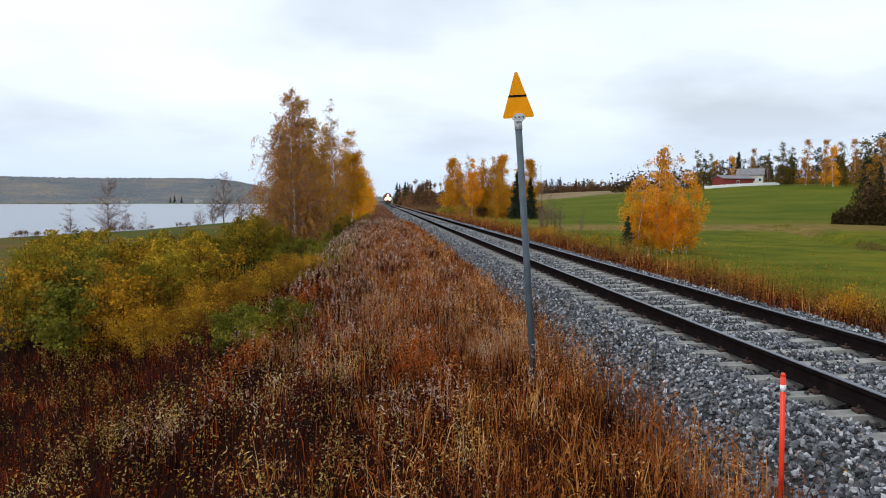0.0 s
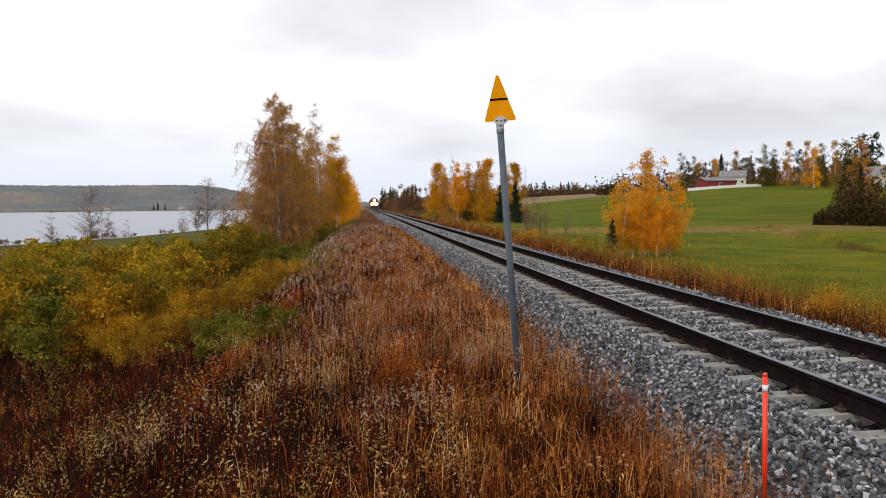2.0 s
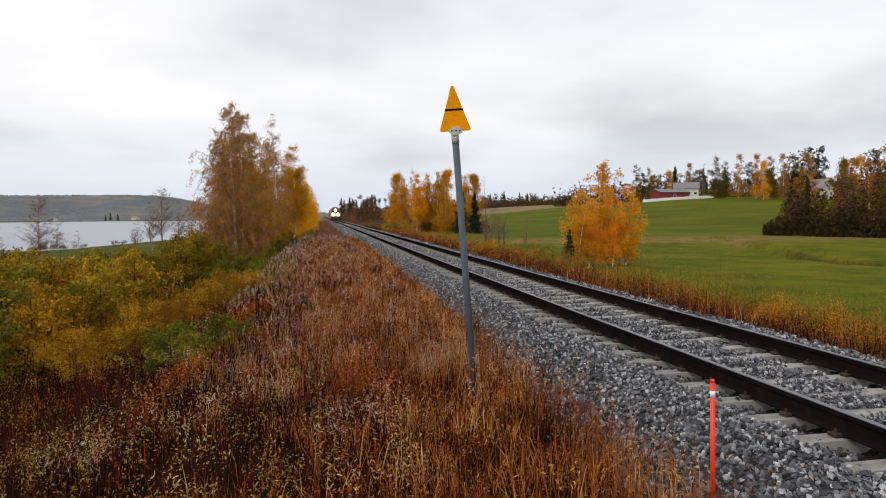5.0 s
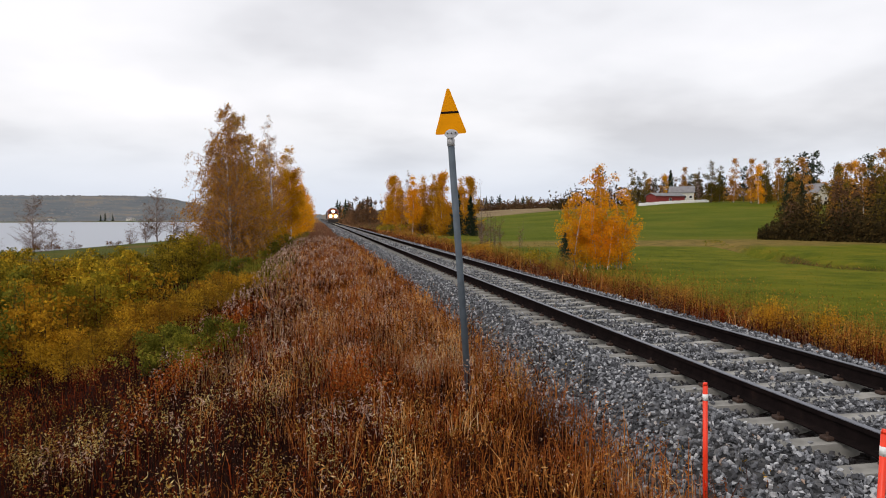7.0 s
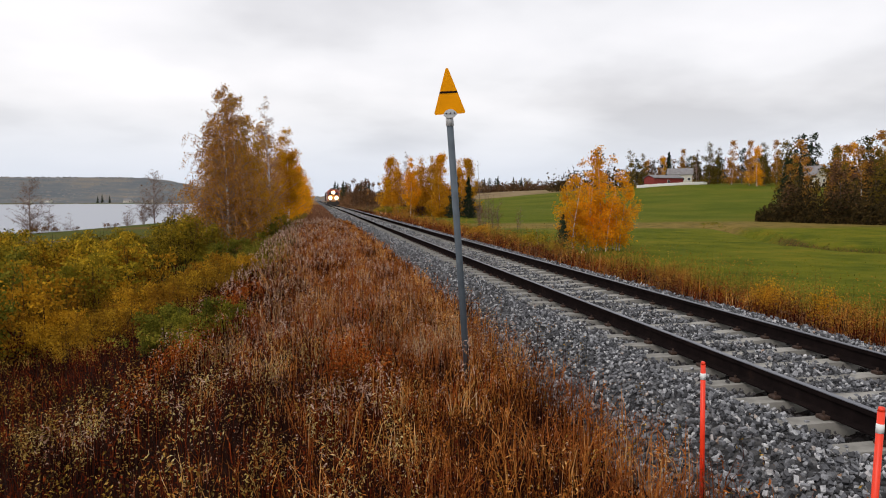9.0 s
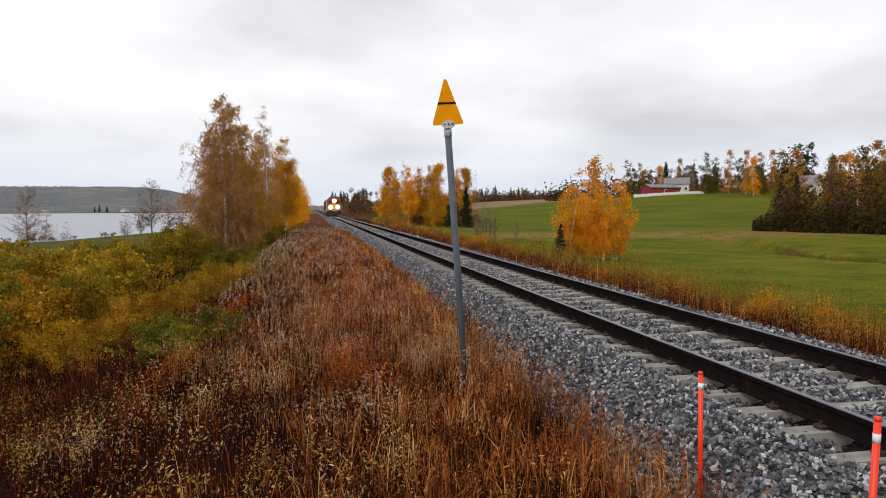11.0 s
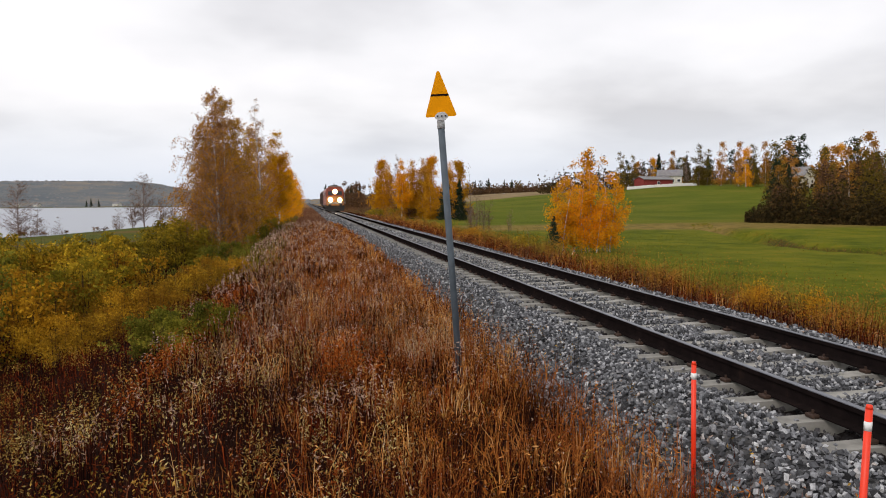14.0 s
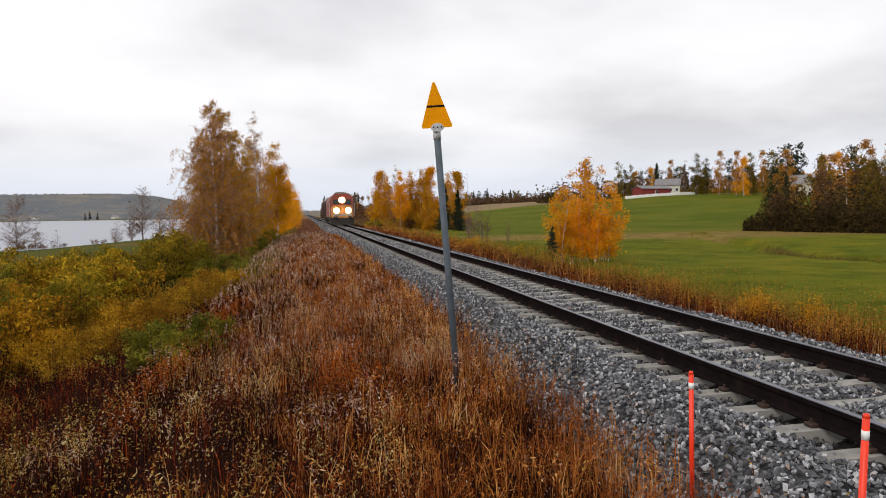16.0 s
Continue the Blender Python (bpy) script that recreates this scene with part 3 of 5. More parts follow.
def tree_meshes(height, spread_r, bottom, count, leaf, limbs=40, bark=M_BIRCH_BARK, foliage=M_LEAF_GOLD, stems=1, droop=0.06, top_heavy=0.4, scatter_r=0.35, trunk_r=None, sides=7, twigs=4):
    """Trunk with limbs, and crown of single leaves; returns the two meshes."""
    wood, tips = [], []
    trunk_r = trunk_r or height * 0.012
    for s in range(stems):
        lean = np.clip(rng.normal(0, 0.02 if stems == 1 else 0.10, 2), -0.13, 0.13)
        h = height * (1 if s == 0 else rng.uniform(0.72, 1.0))
        base = np.array([0, 0, -0.3]) + (np.append(rng.normal(0, 0.35, 2), 0) if stems > 1 else 0)
        zz = np.linspace(0, h + 0.3, 9)
        pts = base + np.stack([lean[0] * zz + 0.012 * h * np.sin(zz / h * 5 + s), lean[1] * zz + 0.012 * h * np.cos(zz / h * 4 + 1 + s), zz], 1)
        wood.append(tube(pts, trunk_r * np.linspace(1.1, 0.12, 9), sides))
        for k in range(limbs // stems):
            f = bottom + (1 - bottom) * rng.uniform(0, 1) ** 0.9
            at = np.array([np.interp(f * h, zz, pts[:, c]) for c in range(3)])
            g = (f - bottom) / (1 - bottom)
            reach = spread_r * (np.sin(np.pi * min(1, 0.12 + 0.88 * g) ** (0.55 + top_heavy * 0.5)) * 0.85 + 0.15) * rng.uniform(0.6, 1.15)
            a = rng.uniform(0, 2 * np.pi)
            way = np.array([np.cos(a), np.sin(a), rng.uniform(0.35, 1.1)])
            p, r = branch(at, way / np.linalg.norm(way), reach * 1.25, trunk_r * 0.28 * (1.1 - 0.7 * g), droop, 3)
            wood.append(tube(p, r, 3))
            for q in range(twigs):
                j = rng.integers(1, 4)
                b = rng.uniform(0, 2 * np.pi)
                p2, r2 = branch(p[j], (np.cos(b), np.sin(b), rng.uniform(-0.3, 0.6)), reach * 0.42, trunk_r * 0.07, droop * 3, 1)
                wood.append(tube(p2, r2, 3))
                tips.append(np.stack([p2[0] * 0.4 + p2[1] * 0.6, p2[1]]))
            tips.append(p[1:])
    tips = np.concatenate(tips)
    pick = tips[rng.integers(0, len(tips), count)] + np.clip(rng.normal(0, scatter_r, (count, 3)), -1.25 * scatter_r, 1.25 * scatter_r) * np.array([1, 1, 0.9])
    pick = pick[pick[:, 2] > bottom * height * 0.7]
    slots = np.concatenate([np.full(len(q[1]), 0 if len(q[0]) == 9 * sides else 1) for q in wood])
    v, f = merge(wood)
    lv, lf = leaves(pick, leaf * rng.uniform(0.6, 1.3, len(pick)), 0.65, 0.3)
    return grid_mesh("trunk", v, f, [bark, M_STEM if bark is M_STEM else M_TWIG], slots, smooth=True), grid_mesh("crown", lv, lf, [foliage])


def birch_meshes(height, reach, bottom, count, leaf, limbs=60, strands=5, hang=0.9, strand_len=0.9, bark=M_BIRCH_BARK, foliage=M_LEAF_GOLD, stems=1, trunk_r=None, sides=7, jitter=0.10, bare_top=0.0, spire=0.8, slim=0.6, twigs=True):
    """Trunks with ascending limbs within a tapering crown, fine hanging twigs on the limbs, and leaves along the twigs."""
    wood, slots, runs = [], [], []
    trunk_r = trunk_r or height * 0.012

    def add(piece, slot):
        wood.append(piece), slots.append(np.full(len(piece[1]), slot))

    for s in range(stems):
        lean = np.clip(rng.normal(0, 0.015 if stems == 1 else 0.09, 2), -0.16, 0.16)
        h = height * (1 if s == 0 else rng.uniform(0.68, 0.97))
        base = np.array([0, 0, -0.3]) + (np.append(rng.normal(0, 0.09 * reach + 0.2, 2), 0) if stems > 1 else 0)
        zz = np.linspace(0, h + 0.3, 9)
        pts = base + np.stack([lean[0] * zz + 0.012 * h * np.sin(zz / h * 5 + s), lean[1] * zz + 0.012 * h * np.cos(zz / h * 4 + 1 + s), zz], 1)
        add(tube(pts, trunk_r * (1 if s == 0 else 0.8) * (0.06 + 1.04 * (1 - np.linspace(0, 1, 9)) ** 1.35), sides), 0)
        on = lambda z: np.array([np.interp(z, pts[:, 2], pts[:, c]) for c in range(3)])
        for k in range(limbs // stems):
            while True:
                g = rng.uniform(0, 1)
                form = 0.6 + 0.4 * g / 0.22 if g < 0.22 else ((1 - g) / 0.78) ** spire + 0.04
                if rng.uniform(0, 1) < form + 0.08:
                    break
            z1 = h * (bottom + (1 - bottom) * g)
            out = reach * (h / height) * form * rng.uniform(0.45, 1.1)
            a = rng.uniform(0, 2 * np.pi)
            start = on(max(z1 - out * rng.uniform(0.5, 1.1), 0.05 * h))
            end = on(z1) + out * np.array([np.cos(a), np.sin(a), 0])
            mid = (start + end) / 2 + np.array([0, 0, 0.10 * out]) + rng.normal(0, 0.05 * out, 3)
            add(tube([start, mid, end], trunk_r * (0.30 - 0.2 * g) * np.array([1, 0.6, 0.2]), 3), 1)
            for q in range(strands):
                f = rng.uniform(0.15, 1)
                root = start * (1 - f) ** 2 + 2 * mid * f * (1 - f) + end * f * f
                b = a + rng.normal(0, 1.0)
                size = strand_len * rng.uniform(0.5, 1.25) * (0.4 + 0.6 * min(1, out / reach))
                way = np.array([np.cos(b) * 0.5, np.sin(b) * 0.5, 0.0])
                knee = root + size * (way * 0.8 + np.array([0, 0, 0.12 - 0.15 * hang]))
                tip = knee + size * (way * 0.4 + np.array([0, 0, -0.75 * hang + rng.uniform(-0.15, 0.2)]))
                if twigs:
                    add(tube([root, knee, tip], trunk_r * np.array([0.055, 0.04, 0.012]) + 0.002, 3), 1)
                if rng.uniform(0, 1) > bare_top * smooth_step(g, 0.35, 0.8):
                    runs.append((root, knee, tip))
    runs = np.array(runs)
    pick, t = runs[rng.integers(0, len(runs), count)], rng.uniform(0.08, 1, count)[:, None]
    at = pick[:, 0] * (1 - t) ** 2 + 2 * pick[:, 1] * t * (1 - t) + pick[:, 2] * t * t + rng.normal(0, jitter, (count, 3))
    v, f = merge(wood)
    lv, lf = leaves(at, leaf * rng.uniform(0.6, 1.3, count), slim, 0.5)
    return grid_mesh("trunk", v, f, [bark, M_TWIG], np.concatenate(slots), smooth=True), grid_mesh("crown", lv, lf, [foliage])


def spruce_meshes(height, radius, tiers, per, leaf, limbs=True):
    zz = np.linspace(-0.3, height, 7)
    wood = [tube(np.stack([zz * 0, zz * 0, zz], 1), np.linspace(height * 0.013, 0.01, 7), 6)]
    pts = []
    for k in range(tiers):
        g = (k + 0.5) / tiers
        z, r = height * (0.06 + 0.93 * g), radius * (1 - g) ** 0.85 + 0.04 * radius
        for b in range(max(5, int(9 * (1 - g) + 5))):
            a, l = rng.uniform(0, 6.28), r * rng.uniform(0.6, 1.2)
            z = height * (0.06 + 0.93 * (g + rng.uniform(-0.6, 0.6) / tiers))
            end = np.array([np.cos(a) * l, np.sin(a) * l, z - l * 0.35])
            mid = np.array([np.cos(a) * l * 0.5, np.sin(a) * l * 0.5, z - l * 0.12])
            if limbs:
                wood.append(tube([(0, 0, z), mid, end], [0.02 * l + 0.004, 0.014 * l + 0.003, 0.003], 3))
            f = rng.uniform(0.1, 1, per)[:, None]
            p = np.array([0, 0, z]) * (1 - f) + end * f + rng.normal(0, 0.14 * l + 0.02, (per, 3)) * np.array([1, 1, 0.8])
            pts.append(p)
    pts = np.concatenate(pts)
    v, f = merge(wood)
    lv, lf = leaves(pts, leaf * rng.uniform(0.6, 1.3, len(pts)), 0.4, 0.8)
    return grid_mesh("trunk", v, f, [M_BARK], smooth=True), grid_mesh("crown", lv, lf, [M_NEEDLE])


def plant(name, meshes, x, y, size=1.0, turn=0.0, label="", category="tree", group="", z=None):
    t = new(name)
    t.matrix_basis = pose(x, y, float(land(x, y)) if z is None else z, 0, 0, turn) @ Matrix.Diagonal((size, size, size, 1))
    mesh_part("trunk", meshes[0], t), mesh_part("crown", meshes[1], t)
    return tagged(t, label, category, group)


# birches beside the track, towards the lake
B_RUST = birch_meshes(10.7, 3.0, 0.07, 28000, 0.105, 190, 7, 1.0, 1.2, foliage=M_LEAF_RUST, trunk_r=0.125, jitter=0.09, bare_top=0.3, spire=0.65)
B_AMBER = birch_meshes(10.2, 3.2, 0.03, 22000, 0.10, 130, 6, 0.9, 1.0, foliage=M_LEAF_AMBER, trunk_r=0.11, jitter=0.10, bare_top=0.2, spire=0.65)
B_GOLD = birch_meshes(9.5, 2.9, 0.02, 15000, 0.15, 100, 6, 0.8, 1.1, foliage=M_LEAF_GOLD, jitter=0.2, spire=0.6, twigs=False)
B_GOLD2 = birch_meshes(9.0, 2.9, 0.02, 15000, 0.15, 100, 6, 0.8, 1.1, foliage=M_LEAF_GOLD, jitter=0.2, spire=0.5, twigs=False)
B_BARE_FOOT = birch_meshes(9.6, 1.8, 0.26, 12000, 0.15, 90, 6, 0.8, 0.9, foliage=M_LEAF_GOLD, jitter=0.18, trunk_r=0.11, spire=0.45, twigs=False)
B_THIN = birch_meshes(12.0, 2.4, 0.2, 5200, 0.10, 110, 7, 0.7, 1.0, foliage=M_LEAF_RUST, jitter=0.08, bare_top=0.75)
BIRCHES = "birches in a row along the embankment"
for meshes, x, y, s, a, label in (
        (B_RUST, -5.1, 43.7, 0.95, 0, "tall birch with white trunk and thinning rust-brown leaves"),
        (B_AMBER, -5.0, 46.5, 1.0, 130, "birch with white trunk and dense amber-brown leaves"),
        (B_AMBER, -6.1, 47.5, 0.74, 220, "shorter birch with amber-brown leaves beside a taller one"),
        (B_AMBER, -4.5, 49.0, 0.9, 290, "birch with white trunk and dense amber-brown leaves"),
        (B_AMBER, -5.9, 51.0, 0.92, 20, "birch with white trunk and dense amber-brown leaves"),
        (B_GOLD2, -5.7, 56.0, 0.9, 80, "golden-leaved birch on the embankment slope"),
        (B_THIN, -3.8, 62.0, 0.97, 40, "half-bare tall birch with pale twigs"),
        (B_GOLD, -5.6, 53.0, 0.95, 60, "golden-leaved birch on the embankment slope"),
        (B_GOLD2, -5.6, 60.0, 0.9, 200, "golden-leaved birch on the embankment slope"),
        (B_BARE_FOOT, -2.6, 74.0, 1.0, 15, "golden-leaved birch with a bare white lower trunk"),
        (B_GOLD2, -4.9, 70.0, 1.2, 310, "golden-leaved birch on the embankment slope"),
        (B_GOLD, -3.3, 82.0, 0.95, 100, "golden-leaved birch on the embankment slope"),
        (B_GOLD2, -3.0, 92.0, 0.95, 20, "golden-leaved birch on the embankment slope"),
        (B_GOLD, -2.8, 108.0, 0.95, 250, "golden-leaved birch on the embankment slope"),
        (B_GOLD2, -2.6, 128.0, 0.95, 170, "golden-leaved birch on the embankment slope"),
        (B_GOLD, -2.6, 158.0, 0.95, 70, "golden-leaved birch on the embankment slope"),
        (B_GOLD2, -2.6, 205.0, 1.0, 70, "golden-leaved birch on the embankment slope"),
        (B_GOLD, -2.8, 270.0, 1.0, 140, "golden-leaved birch on the embankment slope")):
    plant("birch", meshes, x, y, s, a, label, "birch tree", BIRCHES)

# orange clump, little spruce and saplings beyond the track
CLUMP = birch_meshes(6.4, 1.25, 0.12, 9500, 0.125, 96, 7, 0.3, 0.65, foliage=M_LEAF_ORANGE, stems=4, trunk_r=0.05, jitter=0.14, bare_top=0.35, spire=0.6)
plant("aspen_clump", CLUMP, 15.9, 41.4, 0.98, 0, "many-stemmed young aspen clump with bright orange leaves", "aspen")
plant("aspen_clump", CLUMP, 17.2, 41.0, 0.86, 75, "many-stemmed young aspen clump with bright orange leaves", "aspen")
plant("aspen_clump", CLUMP, 18.4, 41.8, 1.03, 200, "many-stemmed young aspen clump with bright orange leaves", "aspen")
SPRUCE_SMALL = spruce_meshes(2.3, 0.62, 11, 26, 0.11)
plant("young_spruce", SPRUCE_SMALL, 14.35, 39.6, 1.0, 0, "small dark green spruce beside the orange aspens", "spruce tree")
SAPLING = birch_meshes(5.0, 0.9, 0.12, 420, 0.09, 56, 5, -0.3, 0.5, bark=M_BARK, foliage=M_LEAF_BROWN, stems=4, trunk_r=0.035)
SLIM = birch_meshes(7.2, 0.7, 0.2, 160, 0.08, 50, 4, -0.4, 0.4, bark=M_BARK, foliage=M_LEAF_BROWN, trunk_r=0.05)
for meshes, x, y, s, a in ((SLIM, 17.1, 73, 1.0, 0), (SAPLING, 16.6, 70, 0.9, 0), (SAPLING, 18.0, 71, 1.0, 80), (SAPLING, 18.9, 72, 0.85, 160), (SAPLING, 21.2, 72, 0.6, 250), (SAPLING, 15.6, 66, 0.75, 20), (SLIM, 18.4, 75, 0.7, 40)):
    plant("sapling", meshes, x, y, s, a, "nearly bare brown sapling at the field edge", "sapling", "bare saplings at the field edge")

# golden row beyond the track
ROW = birch_meshes(11.5, 3.2, 0.02, 9500, 0.27, 80, 5, 0.8, 1.2, foliage=M_LEAF_GOLD, jitter=0.34, spire=0.8, twigs=False)
ROW2 = birch_meshes(10.5, 2.9, 0.03, 8000, 0.26, 80, 5, 0.8, 1.2, foliage=M_LEAF_AMBER, jitter=0.34, bare_top=0.2, spire=0.8, twigs=False)
SPRUCE = spruce_meshes(11, 2.0, 22, 30, 0.42)
for k, (meshes, x, y, s) in enumerate(((ROW, 15.0, 138, 1.0), (ROW2, 16.2, 136, 0.95), (B_BARE_FOOT, 17.0, 125.4, 1.08), (B_THIN, 17.2, 133, 1.0), (ROW2, 19.0, 130, 1.0), (ROW2, 21.2, 128, 1.02), (ROW, 23.8, 131, 1.02),
                                     (ROW2, 21.0, 118, 0.72), (ROW2, 26.4, 126, 0.95), (ROW, 28.6, 132, 0.95), (ROW2, 18.5, 178, 0.9))):
    plant("birch", meshes, x, y, s, k * 47, "golden autumn birch in a row at the field edge", "birch tree", "golden birches beyond the track")
plant("spruce", SPRUCE, 24.6, 112, 0.62, 200, "dark spruce among golden birches", "spruce tree")
plant("spruce", SPRUCE, 23.2, 116, 0.72, 0, "dark spruce among golden birches", "spruce tree")

# far woods, farm trees
def far_kind(bark, foliage, reach, count=750, leaf=0.62, spire=0.7):
    return birch_meshes(13, reach, 0.04, count, leaf, 30, 3, 0.5, 1.3, bark, foliage, sides=5, jitter=0.4, spire=spire, twigs=False)


PINE = birch_meshes(14, 3.0, 0.22, 800, 0.6, 30, 3, 0.1, 1.2, M_BARK, M_NEEDLE, sides=5, jitter=0.4, spire=0.45, twigs=False)
OLIVE, BROWN, GOLD, RUSTY = far_kind(M_BARK, M_LEAF_OLIVE, 3.2, spire=0.45), far_kind(M_BARK, M_LEAF_BROWN, 2.6), far_kind(M_BIRCH_BARK, M_LEAF_GOLD, 2.5, spire=0.55), far_kind(M_BIRCH_BARK, M_LEAF_RUST, 2.6)
GREY = birch_meshes(13, 2.3, 0.15, 350, 0.35, 46, 5, 0.1, 1.2, M_TWIG, M_LEAF_BROWN, sides=5, jitter=0.3)
EDGE = {"fir": spruce_meshes(15, 3.4, 20, 16, 0.6, False), "olive": far_kind(M_BARK, M_LEAF_OLIVE, 2.9, 2600, 0.36, 0.5), "brown": far_kind(M_BARK, M_LEAF_BROWN, 2.6, 2600, 0.36), "gold": far_kind(M_BIRCH_BARK, M_LEAF_GOLD, 2.5, 2600, 0.36, 0.6), "rust": far_kind(M_BIRCH_BARK, M_LEAF_RUST, 2.6, 2600, 0.36)}
FIR = spruce_meshes(15, 3.6, 14, 9, 1.0, False)
KINDS = {"olive": (OLIVE, "broad farmland tree with olive-yellow autumn leaves", "tree"), "brown": (BROWN, "brown half-bare autumn tree at the field", "tree"), "gold": (GOLD, "golden autumn birch with pale trunk", "birch tree"),
         "rust": (RUSTY, "rust-leaved autumn birch with pale trunk", "birch tree"), "fir": (FIR, "tall dark green spruce among birches", "spruce tree"), "pine": (PINE, "dark green pine with a rounded crown", "pine tree"), "grey": (GREY, "grey-brown leafless tree beside the farm", "tree")}


def stand(kinds, n, x0, x1, y0, y1, low, high, group):
    for k in range(n):
        kind = kinds[int(rng.integers(0, len(kinds)))]
        meshes, label, category = KINDS[kind]
        plant("spruce" if kind == "fir" else "tree", meshes, rng.uniform(x0, x1), rng.uniform(y0, y1), rng.uniform(low, high), rng.uniform(0, 360), label, category, group)


stand(["brown", "brown", "rust", "brown", "brown", "brown", "fir"], 40, 11, 46, 250, 320, 0.55, 0.8, "woods at the end of the line")
stand(["brown", "rust", "fir", "brown"], 28, 10.0, 24, 300, 440, 0.6, 0.85, "woods at the end of the line")
stand(["brown", "olive", "fir", "olive", "pine", "brown"], 62, 50, 190, 500, 560, 0.55, 0.8, "woods behind the field")
stand(["pine", "fir", "brown", "pine", "olive", "rust"], 62, 150, 300, 290, 335, 0.85, 1.15, "woods behind the farm")
stand(["olive", "brown", "rust", "grey"], 24, 108, 215, 262, 274, 0.3, 0.6, "trees round the farm")
# the trees round the farm one by one: bearing, distance, height, kind
for bearing, far, tall, kind in ((22.6, 262, 14.6, "pine"), (23.4, 268, 12.0, "grey"), (25.1, 275, 13.8, "olive"), (26.0, 285, 12.5, "olive"), (26.7, 292, 11.5, "grey"), (27.3, 290, 10.5, "grey"), (27.5, 312, 13.0, "gold"),
                                 (27.9, 314, 14.0, "fir"), (28.9, 318, 14.6, "rust"), (29.9, 300, 14.0, "grey"), (30.8, 272, 14.6, "olive"), (31.4, 280, 13.0, "olive"), (32.4, 276, 15.2, "rust"), (33.1, 284, 12.5, "pine"),
                                 (33.6, 270, 15.0, "rust"), (34.1, 264, 14.2, "gold"), (34.6, 270, 14.4, "olive"), (35.4, 280, 15.0, "rust"), (36.2, 276, 14.0, "pine"), (37.0, 272, 16.5, "pine"), (37.7, 276, 17.0, "pine"), (39.3, 262, 13.5, "gold"), (40.2, 250, 14.5, "gold"), (41.0, 255, 15.0, "pine"), (42.2, 248, 14.0, "rust")):
    meshes, label, category = KINDS[kind]
    plant("spruce" if kind == "fir" else "tree", EDGE.get(kind, meshes), far * math.sin(radians(bearing)), far * math.cos(radians(bearing)), tall / (15 if kind == "fir" else 13), bearing * 80 % 360, label, category, "trees round the farm")
for k in range(84):
    u, v = rng.uniform(0, 2.4), 75 * rng.uniform(0, 1) ** 1.5
    kind = "fir" if k % 14 == 3 else ("rust", "rust", "olive", "brown", "rust", "olive", "gold" if k % 4 == 1 else "olive", "brown")[int(rng.integers(0, 8))]
    meshes, label, category = KINDS[kind]
    low = 0.66 if u < 0.3 and v < 25 else 1.0
    if 37.0 < math.degrees(math.atan2(61 + 7 * u + 0.60 * v, 85 - 14 * u + 0.80 * v)) < 39.0:
        low = 0.5  # young trees in front of the house
    plant("spruce" if kind == "fir" else "tree", EDGE[kind], 61 + 7 * u + 0.60 * v, 85 - 14 * u + 0.80 * v, low * (0.7 if kind == "fir" else 1.0) * rng.uniform(0.5, 0.82) + 0.005 * v, rng.uniform(0, 360), label, category, "wood at the field edge")

# bare trees on the lake shore
BARE = birch_meshes(10.0, 3.0, 0.25, 2600, 0.12, 120, 8, -0.1, 1.1, M_TWIG, M_LEAF_BROWN, trunk_r=0.13, spire=0.4)
BARE2 = birch_meshes(7.0, 2.0, 0.2, 1500, 0.12, 90, 7, -0.1, 0.9, M_TWIG, M_LEAF_BROWN, stems=2, trunk_r=0.08, spire=0.4)
for meshes, x, y, s in ((BARE, -46.2, 128, 1.15), (BARE2, -44.6, 131, 1.1), (BARE2, -42.4, 134, 0.75), (BARE2, -33.6, 139, 0.75), (BARE2, -30.9, 140, 1.1), (BARE, -29.4, 141, 1.05), (BARE2, -27.0, 144, 1.05), (BARE2, -25.4, 146, 0.8), (BARE2, -50.5, 122, 1.0)):
    plant("bare_tree", meshes, x, y, s, rng.uniform(0, 360), "almost leafless tree on the lake shore", "tree", "bare trees on the shore")

# willow bushes on the slope towards the lake
W1 = tree_meshes(2.6, 0.95, 0.03, 2100, 0.12, 27, M_STEM, M_WILLOW, stems=9, scatter_r=0.16, trunk_r=0.016, twigs=2)
W2 = tree_meshes(2.2, 0.95, 0.03, 2100, 0.12, 27, M_STEM, M_YBUSH, stems=9, scatter_r=0.16, trunk_r=0.016, twigs=2)
W3 = tree_meshes(2.4, 0.95, 0.03, 1900, 0.125, 27, M_STEM, M_GREEN, stems=9, scatter_r=0.16, trunk_r=0.016, twigs=2)
W4 = tree_meshes(3.4, 1.3, 0.03, 3200, 0.13, 45, M_STEM, M_WILLOW, stems=9, scatter_r=0.22, trunk_r=0.02, twigs=3)
BUSH = ((W1, "willow bush with yellow-green autumn leaves"), (W2, "low bush with amber autumn leaves"), (W3, "bush with still green leaves on the slope"), (W4, "tall bush with yellow-olive leaves under the birches"))


def bush(which, x, y, s):
    plant("bush", BUSH[which][0], x, y, s, rng.uniform(0, 360), BUSH[which][1], "bush", "bushes on the slope")


